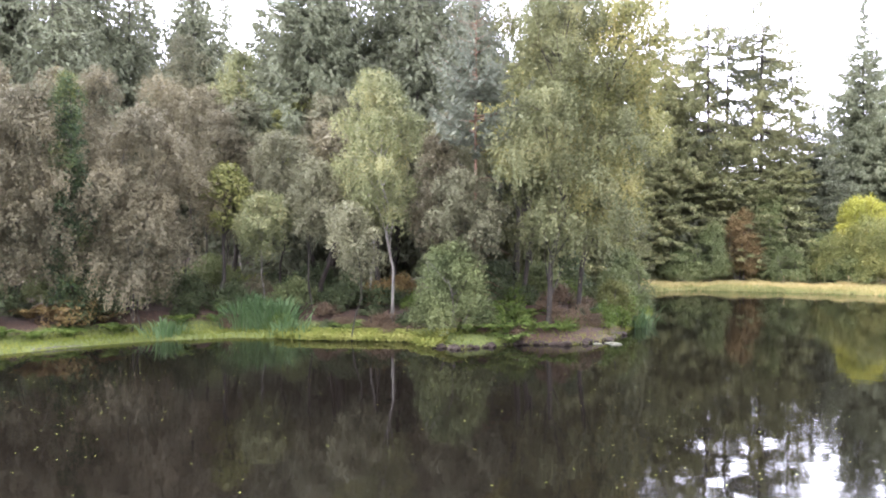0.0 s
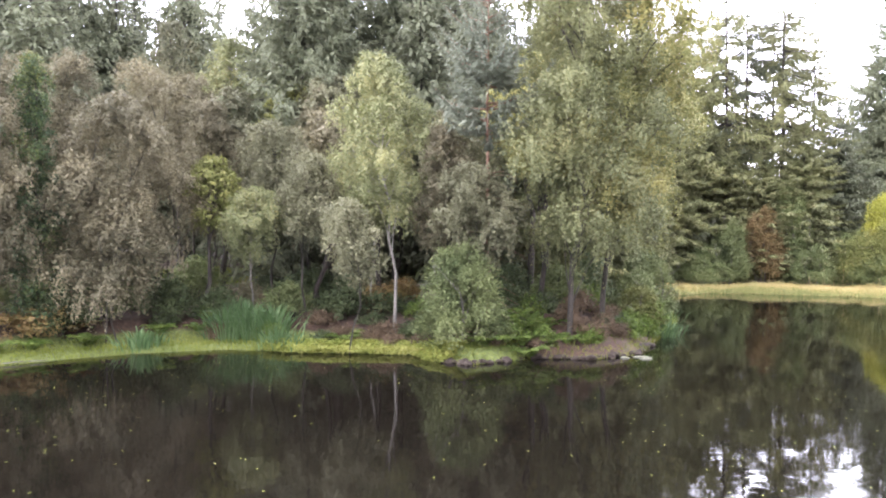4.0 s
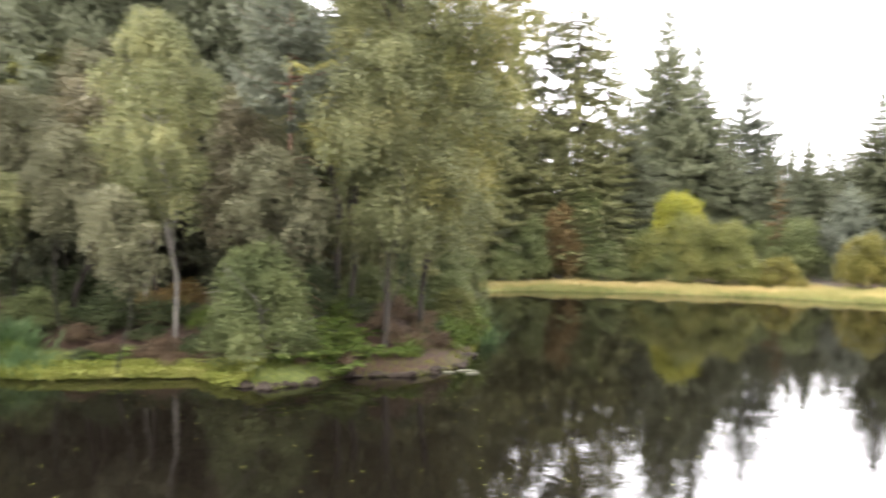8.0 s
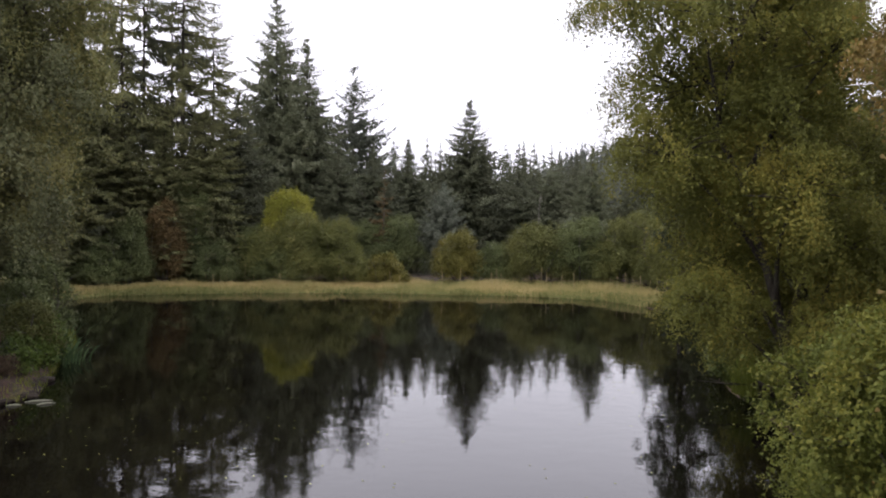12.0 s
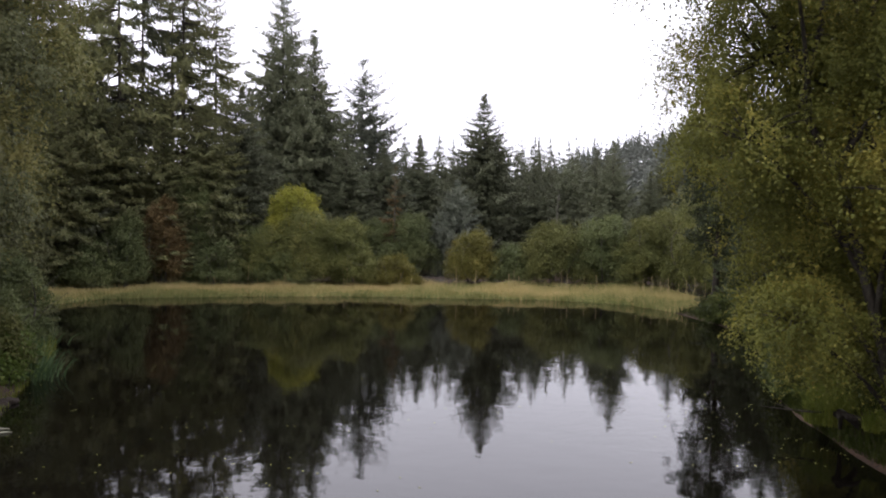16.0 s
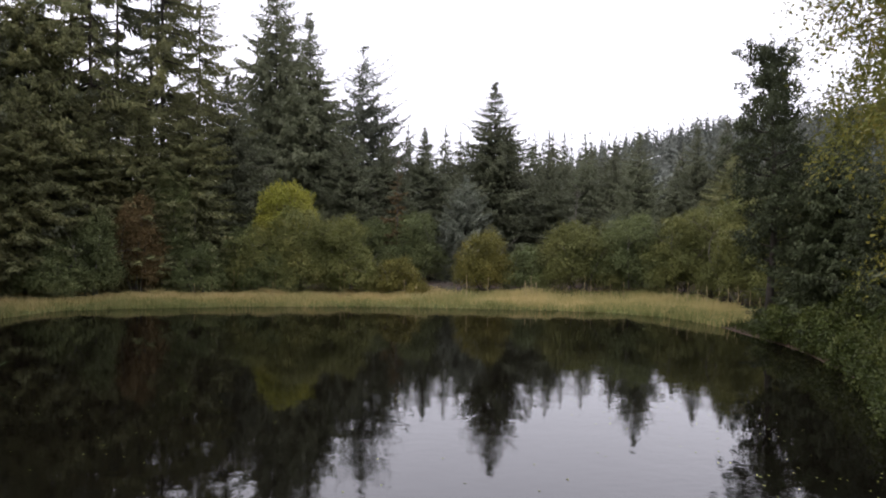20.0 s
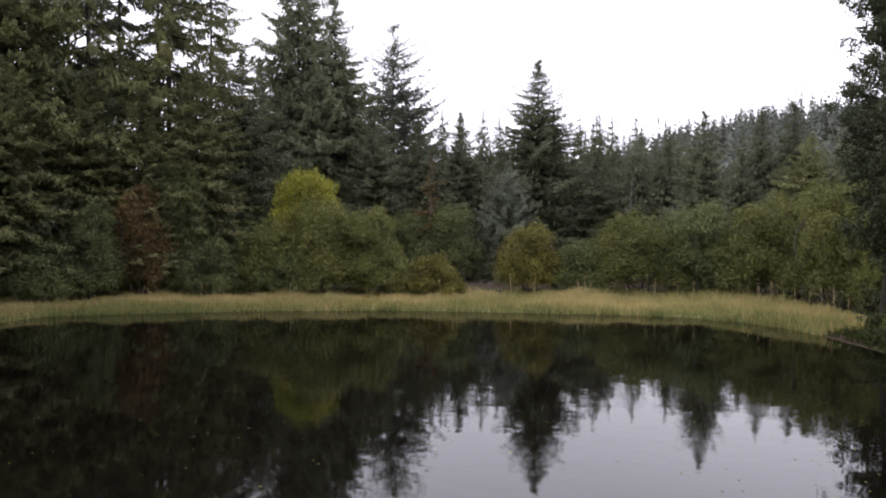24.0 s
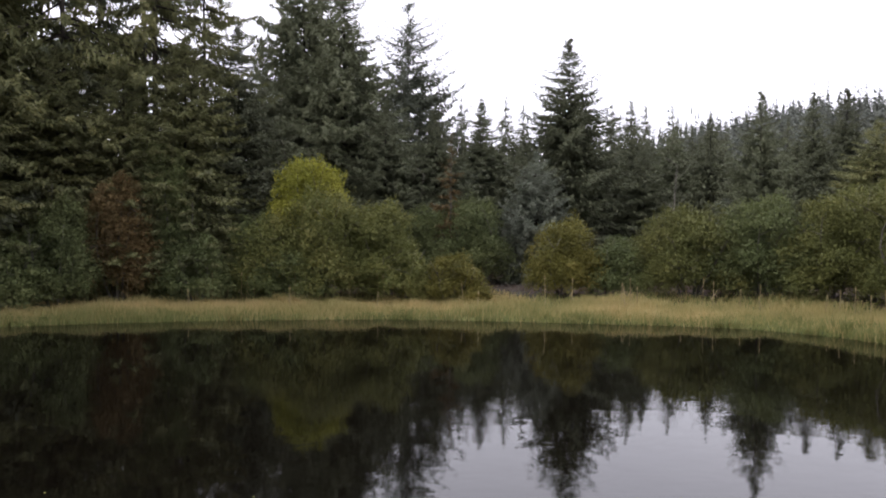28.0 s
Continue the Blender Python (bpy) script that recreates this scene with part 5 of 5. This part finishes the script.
for k, (x, y, h) in enumerate(STALKS):
    h *= 1.15
    top = thing("reed_stalk", pose(x, y, float(land(x, y))), "withered pale reed stalk standing in the sedge", "reed", "reed stalks on the far shore")
    g = Geo()
    tip = np.array([stone_rng.uniform(-0.08, 0.08), stone_rng.uniform(-0.08, 0.08), h])
    g.tube([(0, 0, -0.1), tip * 0.5 + [0.01, 0, 0], tip], [0.018, 0.015, 0.01], 5)
    stem = part("stem", g.mesh("stem", STRAW), top)
    g = Geo()
    g.tube([tip - [0, 0, 0.16], tip - [0, 0, 0.08], tip + [0, 0, 0.03]], [0.012, 0.026, 0.006], 6)
    part("seed_head", g.mesh("seed_head", STRAW), stem)
    g = Geo()
    g.leaves([tip * 0.55 + [0.06, 0, 0.05], tip * 0.4 + [-0.05, 0.03, 0.05]], [(0.5, 0.1, 0.8), (-0.5, 0.2, 0.7)], 0.45 * h, 0.03, stone_rng)
    part("leaf", g.mesh("leaf", STRAW), stem)

# bushes closing the near shore
for k, (x, y, h, r) in enumerate([(8.9, 37, 1.8, 1.2), (10.2, 41, 2.6, 1.5), (12.8, 47, 4.5, 2.0), (7.6, 34.4, 0.8, 0.7), (10.2, 43.8, 2.4, 1.3), (9.2, 39, 1.6, 1.0), (5.6, 27.4, 1.1, 0.9), (9.5, 48.4, 1.3, 0.9), (9.9, 50.6, 1.1, 0.8), (9.6, 45.8, 1.3, 0.9), (9.0, 42.4, 1.2, 0.8), (8.1, 39.2, 1.1, 0.8), (7.3, 37.0, 1.0, 0.7), (5.3, 31.6, 1.2, 0.9), (6.0, 33.3, 1.4, 1.0), (6.6, 34.9, 1.3, 0.9), (7.4, 36.2, 1.6, 1.1), (8.2, 38.2, 1.7, 1.1), (8.9, 40.2, 1.6, 1.0), (9.4, 42.0, 1.8, 1.1), (9.9, 44.4, 1.8, 1.1), (10.0, 46.8, 1.6, 1.0), (9.9, 49.4, 1.5, 0.9)]):
    made = mound(np.random.default_rng(600 + k), h, r, 0.08, 0.6, 5, 0.0, 0.25)
    plant_mound(x, y, made, BARK_DARK, ALDER_LEAF, "dark leafy bush at the water's edge", "bushes over the near shore")
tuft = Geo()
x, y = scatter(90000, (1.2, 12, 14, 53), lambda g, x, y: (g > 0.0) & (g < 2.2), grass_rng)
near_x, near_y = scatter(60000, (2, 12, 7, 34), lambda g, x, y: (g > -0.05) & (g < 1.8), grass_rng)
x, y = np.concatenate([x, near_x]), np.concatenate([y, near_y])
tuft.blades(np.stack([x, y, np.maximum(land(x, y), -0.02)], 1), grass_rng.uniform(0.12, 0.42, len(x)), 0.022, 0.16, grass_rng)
tagged(new("rough_grass", tuft.mesh("rough_grass", SHADE_GRASS)), "short rough green grass on the near bank, tree shade put into its dark colour", "grass", kind="stuff")
for x, y, n, wide, high in [(4.7, 28.6, 1500, 0.6, 0.85), (5.0, 29.4, 800, 0.45, 0.8), (4.7, 26.9, 500, 0.3, 0.5)]:
    g = Geo()
    t, d = grass_rng.uniform(0, 6.28, n), wide * np.sqrt(grass_rng.random(n))
    g.blades(np.stack([np.cos(t) * d * 1.3, np.sin(t) * d, np.full(n, -0.1)], 1), high * grass_rng.uniform(0.5, 1.1, n), 0.016, high * grass_rng.uniform(0.1, 0.6, n), grass_rng)
    small_plant("grass_tuft", g, TURF, x, y, "tall bright green grass tuft at the water's edge", "grass", "grass tufts on the near bank")
for x, y, h, r in [(4.6, 25.6, 0.35, 0.45), (4.6, 25.0, 0.3, 0.4), (4.7, 26.3, 0.3, 0.4), (4.7, 23.6, 0.3, 0.4)]:
    plant_mound(x, y, mound(np.random.default_rng(int(y * 10)), h, r, 0.04, 0.6, 3, 0.0, 0.2, 8), BARK_DARK, BOGBEAN, "low yellow-green cushion on the near bank", "yellow cushions on the near bank")
stump = thing("tree_root", pose(4.5, 27.6, 0.4, 0, 0, 200), "dark twisted root at the undercut bank", "root")
for a, b, r in (((0.5, 0, 0.35), (-0.2, 0.1, -0.15), 0.1), ((0.45, 0.1, 0.3), (-0.1, 0.5, -0.15), 0.07), ((0.45, -0.1, 0.3), (-0.05, -0.45, -0.12), 0.08)):
    g = Geo()
    g.tube(bent_line(a, b, 0.15, stone_rng, 6), np.linspace(r, r * 0.5, 6), 7)
    part("root_arm", g.mesh("root_arm", BARK_DARK, True), stump)

# fallen leaves afloat, pale strips for lily pads and a dead branch in the water
afloat = Geo()
x, y = scatter(1500, (-30, 5, 4, 40), lambda g, x, y: (g < -0.3) & (grass_rng.random(len(x)) < 0.25 + 0.75 * (np.sin(x * 0.35 + y * 0.2) > 0.3)), grass_rng)
afloat.leaves(np.stack([x, y, np.full(len(x), 0.006)], 1), grass_rng.normal(size=(len(x), 3)) * [1, 1, 0], 0.06, 0.04, grass_rng, 1.0, False)
x, y = scatter(70, (-1.5, 26, 4, 32), lambda g, x, y: (g < -0.2) & (g > -3.5), grass_rng)
afloat.leaves(np.stack([x, y, np.full(len(x), 0.006)], 1), grass_rng.normal(size=(len(x), 3)) * [1, 1, 0], 0.07, 0.045, grass_rng, 1.0, False)
tagged(new("floating_leaves", afloat.mesh("floating_leaves", BOGBEAN)), "fallen pale leaves scattered on the water", "leaves", kind="stuff")
for x, y, l, turn in [(-13.9, 28.6, 0.32, 20), (-13.6, 28.3, 0.22, 35), (-14.3, 28.1, 0.18, 10)]:
    g = Geo()
    g.tube([(-l, 0, 0), (-l * 0.3, 0.03, 0.01), (l * 0.4, 0.02, 0.01), (l, 0, 0)], [0.01, 0.03, 0.028, 0.008], 6)
    ob = new("floating_pad", g.mesh("floating_pad", PALE, True))
    ob.matrix_basis = pose(x, y, 0.015, 0, 0, turn)
    tagged(ob, "pale strip afloat beside the point, standing for a lily pad", "driftwood", "driftwood by the point")
branch = thing("dead_branch", pose(4.2, 28.4, 0.5, 0, 0, 160) @ Matrix.Diagonal((0.6, 0.6, 0.6, 1)), "bare dead branch jutting from the bank over the water", "branch")
g = Geo()
g.tube([(-1.6, 0, 0.25), (-0.5, 0.1, 0.12), (0.6, 0.0, 0.05), (2.2, 0.15, 0.16)], [0.06, 0.05, 0.035, 0.01], 6)
main_limb = part("limb", g.mesh("limb", BARK_DARK, True), branch)
for a, b in (((0.2, 0.05, 0.06), (1.0, 0.55, 0.25)), ((-0.3, 0.1, 0.1), (0.3, -0.5, 0.3)), ((1.0, 0.05, 0.08), (1.7, -0.3, 0.22))):
    g = Geo()
    g.tube([a, tuple((p + q) / 2 + 0.03 for p, q in zip(a, b)), b], [0.022, 0.016, 0.006], 5)
    part("twig", g.mesh("twig", BARK_DARK, True), main_limb)

log = new("driftwood", None)
log.matrix_basis = pose(-29.2, 14.6, 0.05, 0, 0, 75)
tagged(log, "thin pale driftwood pole lying along the bank", "driftwood")
g = Geo()
g.tube([(-0.8, 0, 0), (0, 0.05, 0.03), (0.9, 0, 0.01)], [0.028, 0.025, 0.012], 6)
part("pole", g.mesh("pole", BARK_GREY, True), log)
pile = thing("brush_pile", pose(-3.4, 66.2, float(land(-3.4, 66.2))), "heap of grey dead twigs between the bushes", "brushwood")
for k in range(42):
    t, l = stone_rng.uniform(0, 6.28), stone_rng.uniform(0.6, 1.5)
    a = np.array([stone_rng.normal() * 0.7, stone_rng.normal() * 0.4, 0.05])
    g = Geo()
    g.tube(bent_line(a, a + [math.cos(t) * l, math.sin(t) * l * 0.5, stone_rng.uniform(0.1, 0.8)], 0.12, stone_rng, 4), [0.022, 0.018, 0.013, 0.006], 4)
    part("twig", g.mesh("twig", BARK_GREY, True), pile)
snag = thing("dead_tree", pose(-23.4, 62.8, float(land(-23.4, 62.8))), "small bare dead tree with pale twigs", "tree")
g = Geo()
g.tube([(0, 0, -0.2), (0.05, 0, 2.2), (0.0, 0.1, 5.2)], [0.07, 0.05, 0.012], 6)
dead_trunk = part("trunk", g.mesh("trunk", BARK_GREY, True), snag)
for k in range(16):
    z, t = 1.4 + 0.23 * k, k * 2.4
    l = 1.1 - 0.05 * k
    g = Geo()
    g.tube([(0.03, 0.03, z), (math.cos(t) * l * 0.6, math.sin(t) * l * 0.6, z + 0.05), (math.cos(t) * l, math.sin(t) * l, z + 0.3)], [0.022, 0.014, 0.005], 4)
    part("branch", g.mesh("branch", BARK_GREY, True), dead_trunk)
